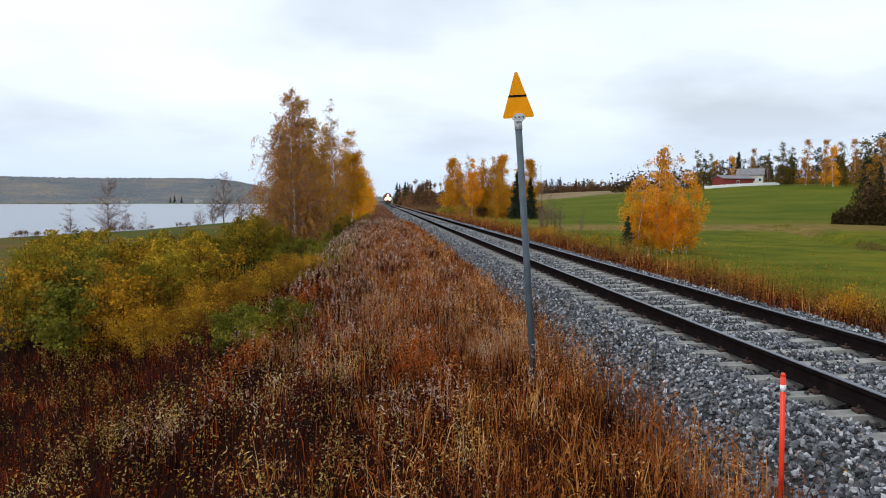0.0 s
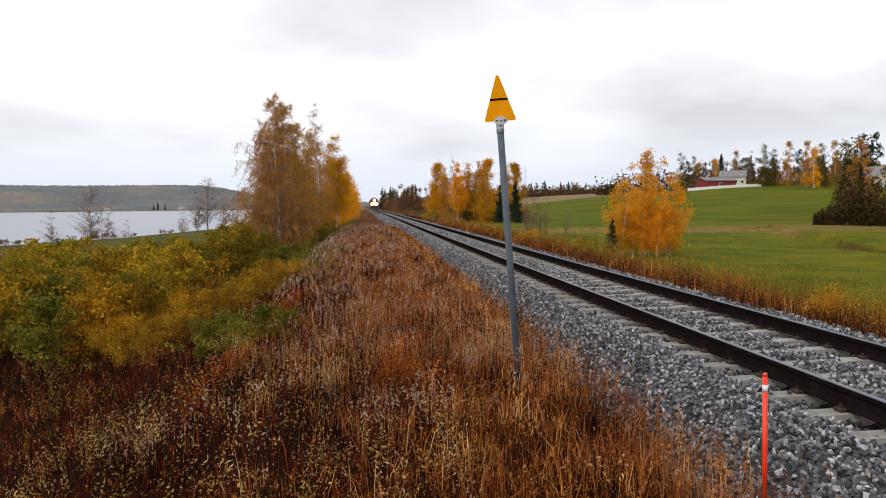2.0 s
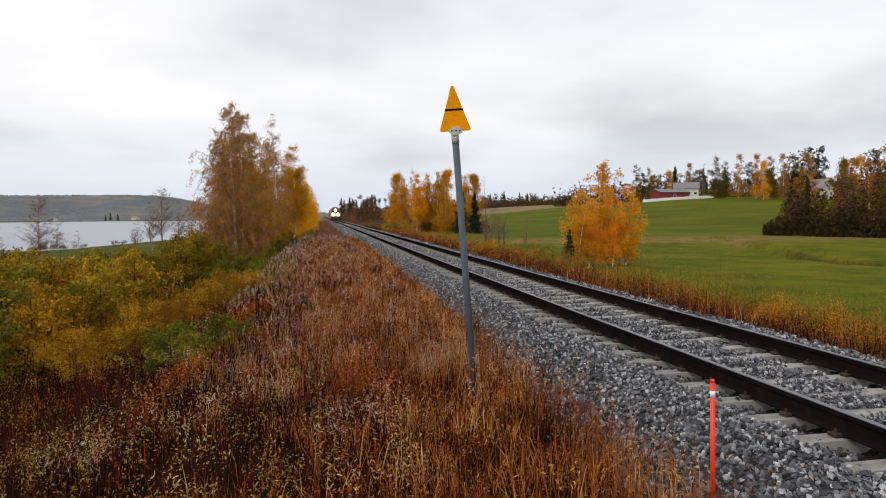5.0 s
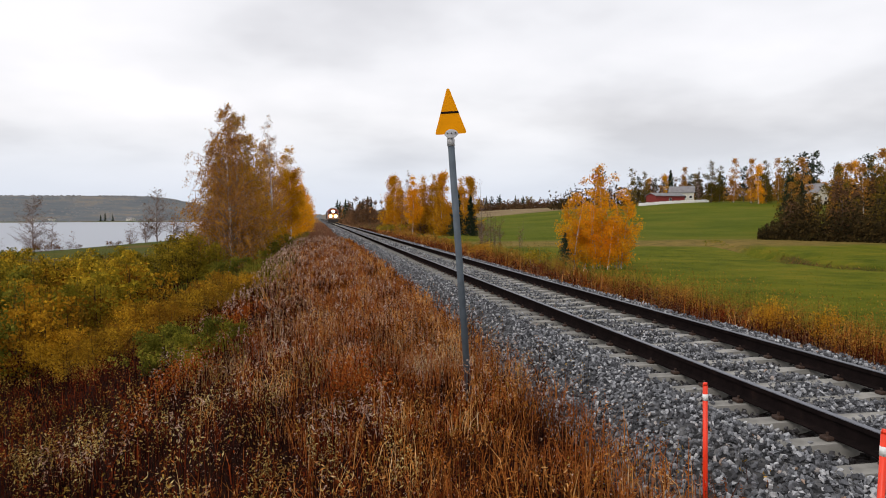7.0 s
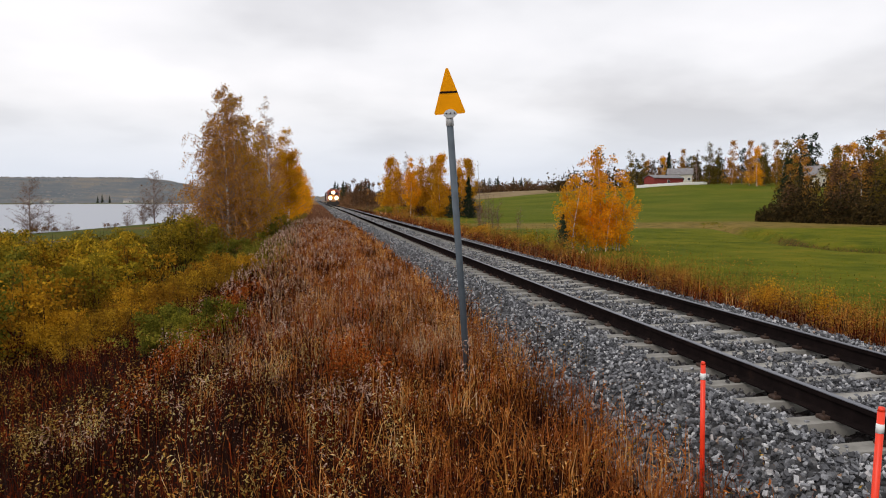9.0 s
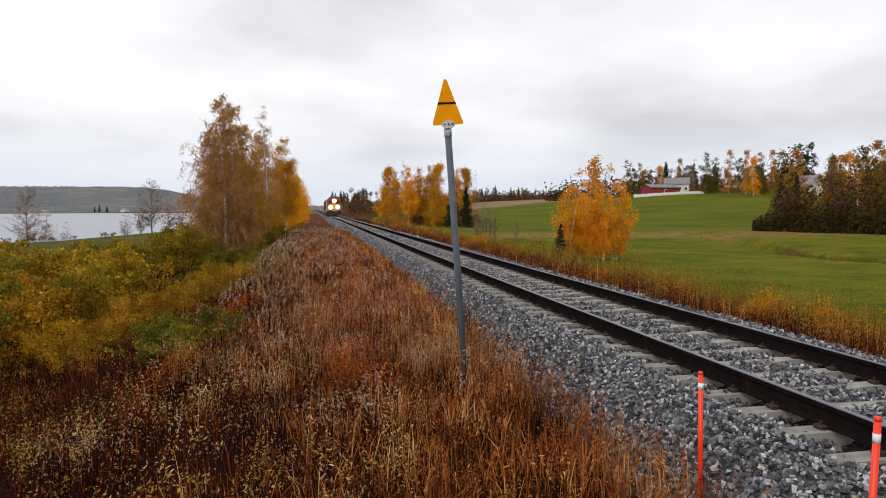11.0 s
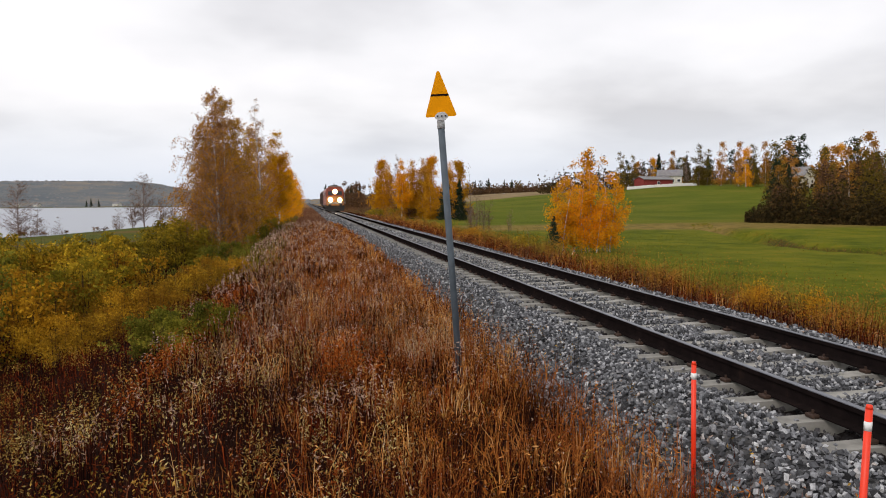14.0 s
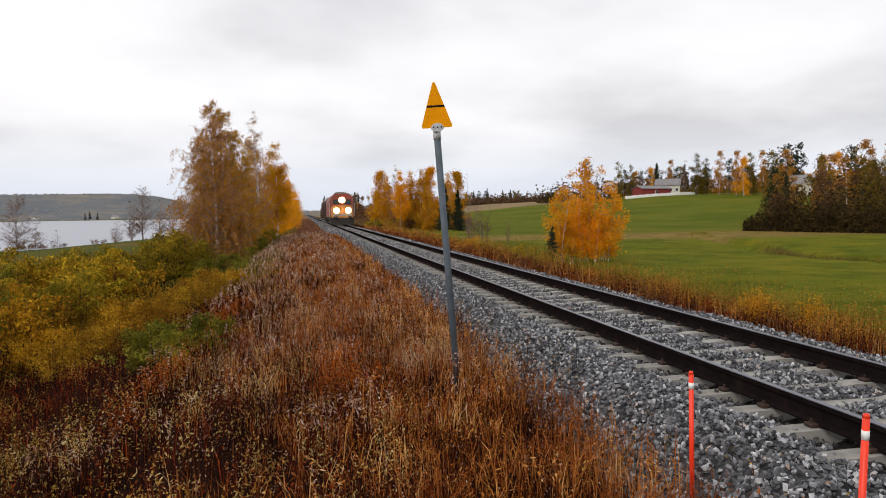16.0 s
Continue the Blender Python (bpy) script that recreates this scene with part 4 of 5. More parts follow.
for k in range(52):
    y = rng.uniform(19.5, 42)
    x = -rng.uniform(0.20, 0.43) * y - 1.0
    bush((1 if k % 3 == 1 else 0) if k % 15 else 2, x, y, rng.uniform(0.7, 1.1))
for x, y, s in ((-7.0, 20.5, 0.55), (-6.2, 19.2, 0.5), (-4.9, 17.5, 0.45), (-5.6, 18.2, 0.5), (-6.7, 18.2, 0.5), (-4.2, 16.5, 0.4), (-5.1, 16.2, 0.4), (-7.0, 29, 1.05), (-7.8, 29.6, 1.0), (-8.6, 31, 1.1), (-9.9, 25, 0.95)):
    bush(1, x, y, s)
for x, y, s in ((-6.9, 42, 1.0), (-8.0, 43, 0.95), (-9.2, 45, 0.8), (-5.6, 41.5, 0.75), (-6.2, 47, 1.1), (-7.6, 48, 1.0), (-3.9, 56, 0.8), (-4.4, 66, 0.9)):
    bush(3, x, y, s)
for x, y in ((-3.2, 20.5), (-3.9, 21.5), (-4.6, 21.0), (-2.6, 21.5), (-3.5, 23.0), (-4.4, 23.5), (-2.9, 18.5), (-5.4, 22.0), (-2.2, 19.5), (-1.9, 21.0), (-3.4, 17.2), (-4.3, 18.8), (-5.2, 20.2)):
    bush(1, x, y, rng.uniform(0.36, 0.52))
for x, y, s in ((-2.1, 11.4, 0.36), (-1.6, 11.8, 0.32), (-2.6, 11.7, 0.36), (-1.9, 10.9, 0.30), (-1.3, 11.6, 0.27), (-2.3, 12.2, 0.33), (-3.9, 37, 0.5), (-3.2, 35, 0.42), (-4.6, 36, 0.55), (-2.7, 38.5, 0.4), (-2.4, 44, 0.5), (-2.2, 52, 0.6)):
    bush(2, x, y, s)
for x, y, s in ((-7.6, 17.6, 0.85),):
    bush(2, x, y, s)


# grasses and herbs
def grass(name, n, region, low, high, w0, mat, label, patch=None, power=1.6, lean=0.35, category="grass", plume=None):
    """Single blades; some end in a plume of fine pale seed."""
    at = scatter(n, *region, patch, power)
    m = len(at)
    far = np.maximum(1.0, at[:, 1] / 9.0) ** 0.8
    h, l, turn = rng.uniform(low, high, m) ** 1.0, np.abs(rng.normal(0, lean, m)), rng.uniform(0, 6.28, m)
    stuff(name, [blades(at, h, w0 * far * rng.uniform(0.5, 1.5, m), l, turn)], mat, label, category)
    if plume:
        pick = rng.uniform(0, 1, m) < plume
        a, hh, ll, tt, ff = at[pick], h[pick], l[pick], turn[pick], far[pick]
        pts = []
        for k in range(5):
            g = 0.78 + 0.055 * k
            p = a + np.stack([np.cos(tt) * ll * hh * g, np.sin(tt) * ll * hh * g, hh * g - ll * ll * hh * 0.4 * g], 1)
            pts.append(p + rng.normal(0, 0.010, p.shape))
        pts = np.concatenate(pts)
        stuff("grass_plumes", [leaves(pts, 0.042 * np.tile(ff, 5) * rng.uniform(0.5, 1.3, len(pts)), 0.24, 0.4)], M_FLUFF if name == "seed_herbs" else M_STRAW, "fine pale plumes of withered grass", "grass")


def herbs(name, n, region, low, high, per, size, mat, label, patch=None, power=1.5, spread_out=0.028, slim=0.5, droop=0.2):
    """Upright stalks with small leaves all along them."""
    at = scatter(n, *region, patch, power)
    m = len(at)
    far = np.maximum(1.0, at[:, 1] / 12.0) ** 0.6
    h, l, turn = rng.uniform(low, high, m), np.abs(rng.normal(0, 0.22, m)), rng.uniform(0, 6.28, m)
    pts, sizes = [], []
    for k in range(per):
        g = 0.3 + 0.7 * (k + rng.uniform(0, 1, m)) / per
        p = at + np.stack([np.cos(turn) * l * h * g, np.sin(turn) * l * h * g, h * g], 1)
        off = rng.normal(0, 1, p.shape) * np.array([1, 1, 0.3])
        pts.append(p + off * (spread_out * far * (1.25 - 0.6 * g))[:, None])
        sizes.append(size * far * rng.uniform(0.5, 1.4, m))
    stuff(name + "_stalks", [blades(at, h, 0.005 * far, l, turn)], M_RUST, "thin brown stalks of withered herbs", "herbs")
    stuff(name, [leaves(np.concatenate(pts), np.concatenate(sizes), slim, droop)], mat, label, "herbs")


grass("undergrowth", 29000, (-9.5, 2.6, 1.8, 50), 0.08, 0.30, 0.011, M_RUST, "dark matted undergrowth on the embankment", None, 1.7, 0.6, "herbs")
grass("dry_grass", 50000, (-1.3, 2.75, 1.8, 60), 0.14, 0.52, 0.0075, M_STRAW, "tall dry straw-coloured grass on the embankment", lambda x, y: (0.6 * wave(x, y, 1.6, 11) + 0.6 * wave(x, y, 0.55, 71) + 0.30 * x > -0.05) & ~((x < 0.5) & (y < 6.0) & (rng.uniform(0, 1, len(x)) < 0.6)), 1.6, 0.55, plume=0.32)
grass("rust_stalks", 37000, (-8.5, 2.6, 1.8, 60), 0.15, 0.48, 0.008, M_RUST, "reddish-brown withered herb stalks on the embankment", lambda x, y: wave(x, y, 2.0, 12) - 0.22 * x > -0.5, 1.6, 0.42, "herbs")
grass("seed_herbs", 15000, (-2.2, 2.0, 6, 60), 0.3, 0.62, 0.010, M_RUST, "withered stalks with pale pinkish seed heads", lambda x, y: 0.6 * wave(x, y, 2.6, 13) + 0.6 * wave(x, y, 0.9, 72) > 0.12, 1.4, 0.2, "herbs", plume=0.62)
herbs("orange_herbs", 2200, (-2.0, 0.9, 7.5, 17), 0.25, 0.55, 14, 0.032, M_ORANGE_HERB, "clumps of orange-red withered herbs", lambda x, y: wave(x, y, 2.2, 73) > 0.22)
herbs("pale_seed_stalks", 2600, (-1.2, 2.8, 2.4, 14), 0.2, 0.52, 6, 0.015, M_FLUFF, "thin stalks with small pale seed heads", lambda x, y: wave(x, y, 0.8, 74) > -0.1, 1.3, 0.02, 0.6)
herbs("red_herbs", 4200, (-7.5, 1.2, 3.2, 24), 0.15, 0.42, 12, 0.03, M_REDLEAF, "low herbs with red-brown autumn leaves", lambda x, y: wave(x, y, 1.7, 51) > -0.05)
herbs("yellow_sprigs", 2500, (-3.6, 1.0, 2.5, 9.5), 0.20, 0.46, 13, 0.031, M_SPRIG, "sprigs of pale yellow leaves among brown herbs", lambda x, y: (wave(x, y, 0.9, 52) > 0.1) & ((x > -1.1) | (y > 5.5)), 1.2, 0.026, 0.34, -0.7)
herbs("leafy_herbs", 5600, (-8.5, -0.6, 2.6, 26), 0.2, 0.5, 13, 0.031, M_HERB, "low herbs with small yellowing leaves", lambda x, y: (wave(x, y, 1.3, 14) - 0.05 * x > 0.22) & ((x > -1.0) | (y > 5.0)))
herbs("trackside_sprigs", 1700, (-0.6, 3.1, 2.4, 14), 0.12, 0.4, 9, 0.024, M_HERB, "sparse yellowing sprigs among the dry grass", lambda x, y: wave(x, y, 1.2, 17) > 0.0)
grass("pale_grass", 15000, (-1.5, 2.3, 9, 55), 0.2, 0.46, 0.007, M_PALE, "bleached pale grass on the embankment", lambda x, y: wave(x, y, 2.0, 41) + 0.1 * x > -0.15, 1.5, 0.5, plume=0.15)
grass("bank_grass", 15000, (-5.5, -0.8, 22, 95), 0.2, 0.55, 0.012, M_MEADOW, "yellow-green grass under the birches", lambda x, y: wave(x, y, 4, 22) > -0.5, 1.3)
grass("bank_stalks", 14000, (-3.0, 2.2, 40, 230), 0.2, 0.55, 0.010, M_DULL, "dry grass far along the embankment", None, 1.2)
grass("trackside_grass", 14000, (7.2, 12.5, 5, 130), 0.10, 0.36, 0.010, M_DULL, "dry brown grass beyond the track", lambda x, y: wave(x, y, 3.0, 18) > -0.35, 1.8, 0.65)
grass("trackside_stalks", 20000, (7.2, 12.5, 5, 130), 0.12, 0.5, 0.012, M_RUST, "rust-brown withered herbs beyond the track", lambda x, y: wave(x, y, 4, 15) > -0.1, 1.8, 0.45, "herbs")
herbs("trackside_shrubs", 3600, (7.6, 12.0, 15, 90), 0.08, 0.45, 12, 0.036, M_LEAF_RUST, "low rust-brown shrubs beyond the track", lambda x, y: wave(x, y, 2.5, 16) > 0.1, 1.5, 0.11)
herbs("trackside_brambles", 3600, (7.3, 12.8, 7, 90), 0.1, 0.65, 10, 0.045, M_LEAF_BROWN, "low brown brambles beyond the track", lambda x, y: wave(x, y, 2.2, 26) > 0.0, 1.5, 0.11)
herbs("trackside_herbs", 2600, (7.5, 9.8, 7, 70), 0.2, 0.6, 13, 0.032, M_REDLEAF, "rust-red herbs along the far side of the track", lambda x, y: wave(x, y, 1.9, 53) > -0.5, 1.7, 0.07)
herbs("trackside_thicket", 5200, (8.3, 12.2, 7, 75), 0.45, 1.15, 18, 0.034, M_LEAF_RUST, "dense orange-brown thicket beyond the track", lambda x, y: wave(x, y, 2.6, 54) > -0.1, 1.7, 0.09)
herbs("trackside_saplings", 3200, (9.0, 13.4, 7, 60), 0.75, 1.6, 18, 0.030, M_MEADOW, "yellow-green shoots beyond the track", lambda x, y: wave(x, y, 3.1, 55) > 0.0, 1.7, 0.09)
grass("verge_straw", 16000, (7.6, 13.5, 6, 90), 0.3, 0.8, 0.007, M_STRAW, "tall dry orange grass beyond the track", lambda x, y: wave(x, y, 2.4, 61) > 0.05, 1.7, 0.28, plume=0.25)
grass("verge_shoots", 12000, (8.5, 14.5, 6, 80), 0.4, 1.1, 0.007, M_MEADOW, "tall yellow-green shoots beyond the track", lambda x, y: wave(x, y, 2.9, 62) > 0.2, 1.7, 0.22)
grass("ditch_grass", 17000, (10.0, 17.0, 8, 110), 0.2, 0.65, 0.010, M_MEADOW, "yellow-green grass in the ditch beyond the track", lambda x, y: wave(x, y, 3, 27) + 0.18 * (14 - x) > -0.2, 1.5, 0.3)
grass("slope_grass", 9000, (-16, -5, 24, 75), 0.2, 0.6, 0.012, M_MEADOW, "yellow-green grass at the foot of the slope", None, 1.4)
u, v = rng.uniform(-0.1, 2.6, 28000), 12 * rng.uniform(-0.1, 1, 28000) ** 2
pts = np.stack([59.5 + 7 * u + 0.60 * v, 85 - 14 * u + 0.80 * v, np.zeros(28000)], 1)
pts[:, 0] += 1.2 * wave(pts[:, 0], pts[:, 1], 7, 19)
pts[:, 2] = land(pts[:, 0], pts[:, 1]) + (0.3 + 0.7 * smooth_step(u, -0.1, 0.15)) * (0.8 + 0.5 * wave(pts[:, 0], pts[:, 1], 6, 82)) * rng.uniform(0.05, 7.5, len(pts)) * rng.uniform(0.15, 1, len(pts))
stuff("thicket", [leaves(pts, rng.uniform(0.2, 0.5, len(pts)), 0.6)], M_DUSK, "dense thicket along the wood edge, its leaves darkened as shade", "shrubs")
SCRUB = tree_meshes(1.6, 0.6, 0.03, 700, 0.11, 16, M_TWIG, M_LEAF_RUST, stems=5, scatter_r=0.16, trunk_r=0.012, twigs=1)
SCRUB2 = tree_meshes(1.6, 0.6, 0.03, 700, 0.11, 16, M_TWIG, M_WILLOW, stems=5, scatter_r=0.16, trunk_r=0.012, twigs=1)
SCRUB3 = tree_meshes(1.6, 0.6, 0.03, 600, 0.12, 16, M_TWIG, M_LEAF_BROWN, stems=5, scatter_r=0.16, trunk_r=0.012, twigs=1)
for k in range(52):
    y = 26 + 64 * rng.uniform(0, 1) ** 1.2
    plant("shrub", (SCRUB, SCRUB2)[k % 2], rng.uniform(8.6, 12.8), y, rng.uniform(0.35, 0.8), rng.uniform(0, 360), ("low rust-brown shrub beyond the track", "low yellow-green shrub beyond the track")[k % 2], "shrub", "shrubs beyond the track")
for k in range(14):
    x = rng.uniform(-48, -20)
    y = 110 + (x + 42) * 2.5 - 24
    plant("shrub", SCRUB3, x, y, rng.uniform(0.5, 0.9), rng.uniform(0, 360), "low brown shrub on the lake shore", "shrub", "shrubs on the lake shore")
grass("meadow_grass", 10000, (14, 62, 18, 84), 0.04, 0.13, 0.012, M_FIELD, "rough yellow-green grass on the near field", lambda x, y: (x < 0.95 * y + 4) & (y < 60) & (wave(x, y, 6, 33) > -0.4), 1.2, 0.4)
grass("brook_tussocks", 26000, (28, 52, 24, 84), 0.06, 0.20, 0.013, M_MEADOW, "withered brown tussocks along the brook", lambda x, y: np.abs(x - 36.5 - 3.0 * np.sin(y / 8.0) - 0.012 * (y - 48) ** 2 - 0.9 + 0.5 * wave(x, y, 3, 34)) < 1.2, 1.0, 0.4)
for k in range(22):
    plant("shrub", (SCRUB3, SCRUB2, SCRUB)[k % 3], rng.uniform(11, 29), rng.uniform(112, 132), rng.uniform(1.0, 1.9), rng.uniform(0, 360), ("brown shrub under the golden birches", "olive shrub under the golden birches", "rust-brown shrub under the golden birches")[k % 3], "shrub", "shrubs under the golden birches")
grass("brook_sedge", 26000, (30, 48, 24, 58), 0.06, 0.20, 0.009, M_LEAF_BROWN, "dark withered sedge on the brook bank", lambda x, y: np.abs(x - 36.5 - 3.0 * np.sin(y / 8.0) - 0.012 * (y - 48) ** 2 - 1.5 + 0.4 * wave(x, y, 3, 34)) < 0.35, 1.0, 0.5)
grass("path_grass", 7000, (-6, 2.6, -9, 1.9), 0.06, 0.28, 0.008, M_STRAW, "short trodden dry grass by the track", None, 1.0, 0.6)
grass("verge_herbs", 6000, (7.2, 14, -9, 6), 0.1, 0.4, 0.012, M_RUST, "withered herbs beside the ballast", None, 1.0, 0.5, "herbs")
def underwood(name, n, region, tall, size, mat, label, gap=None):
    """Leafy undergrowth that fills a wood from the ground up."""
    at = scatter(n, *region)
    at[:, 2] += tall * (0.75 + 0.5 * wave(at[:, 0], at[:, 1], 14, 81)) * rng.uniform(0.02, 1, n) * rng.uniform(0.25, 1, n)
    if gap is not None:
        at = at[~gap(at[:, 0], at[:, 1])]
    stuff(name, [leaves(at, size * rng.uniform(0.6, 1.3, len(at)), 0.7)], mat, label, "shrubs")


underwood("hedge", 6000, (108, 220, 256, 270), 3.6, 0.6, M_LEAF_OLIVE, "dense hedge of olive shrubs at the top of the field", lambda x, y: (x > 116) & (x < 150) & (y < 268))
underwood("underwood", 13000, (100, 290, 276, 300), 12.0, 1.0, M_DUSK, "undergrowth in the wood behind the farm, its leaves darkened as shade")
underwood("underwood", 8000, (45, 190, 490, 520), 9.0, 1.5, M_LEAF_BROWN, "brown undergrowth of the woods behind the field")
underwood("underwood", 5000, (10.5, 46, 262, 330), 7.0, 0.9, M_LEAF_BROWN, "brown undergrowth of the wood beside the line")
underwood("undergrowth_scrub", 7000, (9.5, 34, 140, 262), 1.7, 0.35, M_LEAF_BROWN, "low brown scrub beside the line")
underwood("underwood", 3000, (10.5, 24, 330, 450), 9.0, 1.0, M_LEAF_BROWN, "brown undergrowth of the wood beside the line")
SCRUB4 = tree_meshes(1.5, 0.75, 0.02, 1500, 0.058, 18, M_STEM, M_LEAF_RUST, stems=7, scatter_r=0.15, trunk_r=0.010, twigs=1)
SCRUB5 = tree_meshes(1.5, 0.8, 0.02, 1700, 0.058, 22, M_STEM, M_LEAF_AMBER, stems=7, scatter_r=0.15, trunk_r=0.010, twigs=1)
SCRUB6 = tree_meshes(1.7, 0.8, 0.02, 1700, 0.06, 24, M_STEM, M_MEADOW, stems=8, scatter_r=0.17, trunk_r=0.010, twigs=1)
VERGE = ((SCRUB4, "low rust-brown shrub beyond the track"), (SCRUB5, "low amber shrub beyond the track"), (SCRUB6, "low olive shrub beyond the track"))
for k in range(64):
    meshes, label = VERGE[k % 3]
    plant("shrub", meshes, rng.uniform(8.4, 12.8), 8 + 34 * rng.uniform(0, 1) ** 1.3, rng.uniform(0.35, 0.75), rng.uniform(0, 360), label, "shrub", "shrubs beyond the track")

# ---- farm on the hill ----
M_BARN = plain("red_boards", (0.24, 0.035, 0.03), 0.8, scale=2)
M_WALL = plain("pale_boards", (0.62, 0.60, 0.52), 0.8, scale=2)
M_ROOF = plain("grey_roof", (0.20, 0.19, 0.19), 0.7, scale=1)
M_PANE = plain("dark_pane", (0.03, 0.035, 0.04), 0.15)


def house(name, x, y, w_, d, h, roof, turn, wall, windows, label):
    b = new(name)
    b.matrix_basis = pose(x, y, float(land(x, y)) - 0.3, 0, 0, turn)
    part("wall", prism([(-w_ / 2, 0), (w_ / 2, 0), (w_ / 2, h), (0, h + roof - 0.1), (-w_ / 2, h)], d, pose(0, -d / 2, 0)), wall, b)
    for s in (-1, 1):
        part("roof", prism([(0, h + roof), (0, h + roof + 0.15), (s * (w_ / 2 + 0.5), h - 0.15), (s * (w_ / 2 + 0.5), h - 0.3)], d + 0.8, pose(0, -d / 2 - 0.4, 0)), M_ROOF, b)
    for k in range(windows):
        px = -d / 2 + d * (k + 0.5) / windows
        f = part("window", box((0.08, 1.2, 1.2), (-w_ / 2 - 0.02, px, h * 0.55)), M_WHITE, b)
        part("pane", box((0.04, 0.95, 0.95), (-w_ / 2 - 0.07, px, h * 0.55)), M_PANE, f)
    for s in (-1, 1):
        f = part("window", box((1.2, 0.08, 1.2), (s * w_ / 4, -d / 2 - 0.02, h * 0.55)), M_WHITE, b)
        part("pane", box((0.95, 0.04, 0.95), (s * w_ / 4, -d / 2 - 0.07, h * 0.55)), M_PANE, f)
    return tagged(b, label, "house")


house("barn", 129.8, 249, 6, 13, 3.4, 0.9, 100, M_BARN, 1, "long low red wooden barn with pale roof")
house("farmhouse", 142, 259, 7, 9, 4.5, 2.2, 60, M_WALL, 4, "pale two-storey wooden farmhouse with grey roof")
house("house", 156.3, 204.5, 7, 9, 4.0, 2.8, 25, M_WALL, 3, "pale gabled house among autumn trees")
for angle, r, w_ in ((-20.0, 1006, 6), (-18.7, 1004, 5.5), (-13.6, 1012, 7), (-12.1, 1006, 6)):
    house("house", r * math.sin(radians(angle)), r * math.cos(radians(angle)), w_, w_ * 1.3, 3.4, 1.8, 60, M_WALL, 3, "small pale house on the far shore")
for angle, r, s in ((-15.6, 1002, 0.55), (-15.3, 1004, 0.7), (-14.8, 1000, 0.6)):
    plant("spruce", FIR, r * math.sin(radians(angle)), r * math.cos(radians(angle)), s, 40, "dark spruce on the far shore of the lake", "spruce tree", "spruces on the far shore")
wall = new("white_wall")
wall.matrix_basis = pose(132, 243.5, float(land(132, 243.5)))
for k in range(10):
    px, py = -15 + k * 3.1, -0.6 + 0.42 * k - (1.4 if k < 3 else 0)
    part("panel", box((3.0, 0.25, 1.25), (px, py, float(land(132 + px, 243.5 + py) - land(132, 243.5)) + 0.35), 0.03), M_WHITE, wall)
tagged(wall, "low white wall along the top of the field", "wall")

# ---- train ----
M_LOCO = plain("loco_red", (0.22, 0.045, 0.022), 0.5, scale=2, vary=0.2)
# The headlights' glow on the nose is put into this orange-yellow.
M_LOCO_NOSE = plain("loco_nose", (0.48, 0.20, 0.05), 0.5, scale=2, vary=0.2)
M_LOCO_PALE = plain("loco_grey", (0.30, 0.27, 0.24), 0.5, scale=2)
M_LOCO_DARK = plain("loco_underframe", (0.03, 0.027, 0.025), 0.7)
M_GLASS = plain("cab_glass", (0.02, 0.025, 0.03), 0.1)
M_WAGON = plain("wagon_brown", (0.07, 0.04, 0.032), 0.7, scale=2)
M_LAMP, n = material("headlight_glow")
n.surface((0.9, 0.85, 0.7), 0.3, glow=(1.0, 0.80, 0.48), glow_strength=160.0)


# Glowing material for rings added round the lenses to imitate headlight glare.
M_GLARE, n = material("headlight_glare")
n.surface((0.9, 0.75, 0.5), 0.3, glow=(1.0, 0.55, 0.18), glow_strength=5.0)


wheels = {}


def wheelset(owner, y):
    for x in (-0.76, 0.76):
        bm = rod(0.5, 0.10, 20, pose(0, 0, 0, 0, 90, 0))
        rod(0.12, 0.16, 12, pose(0, 0, 0, 0, 90, 0), bm)
        for k in range(5):
            box((0.13, 0.06, 0.7), (0, 0, 0), 0.0, bm)
            bmesh.ops.rotate(bm, verts=bm.verts, matrix=Matrix.Rotation(radians(36), 3, "X"))
        wheels.setdefault(owner.name, []).append(part("wheel", bm, M_LOCO_DARK, owner, "", False, pose(x, y, 0.5)))


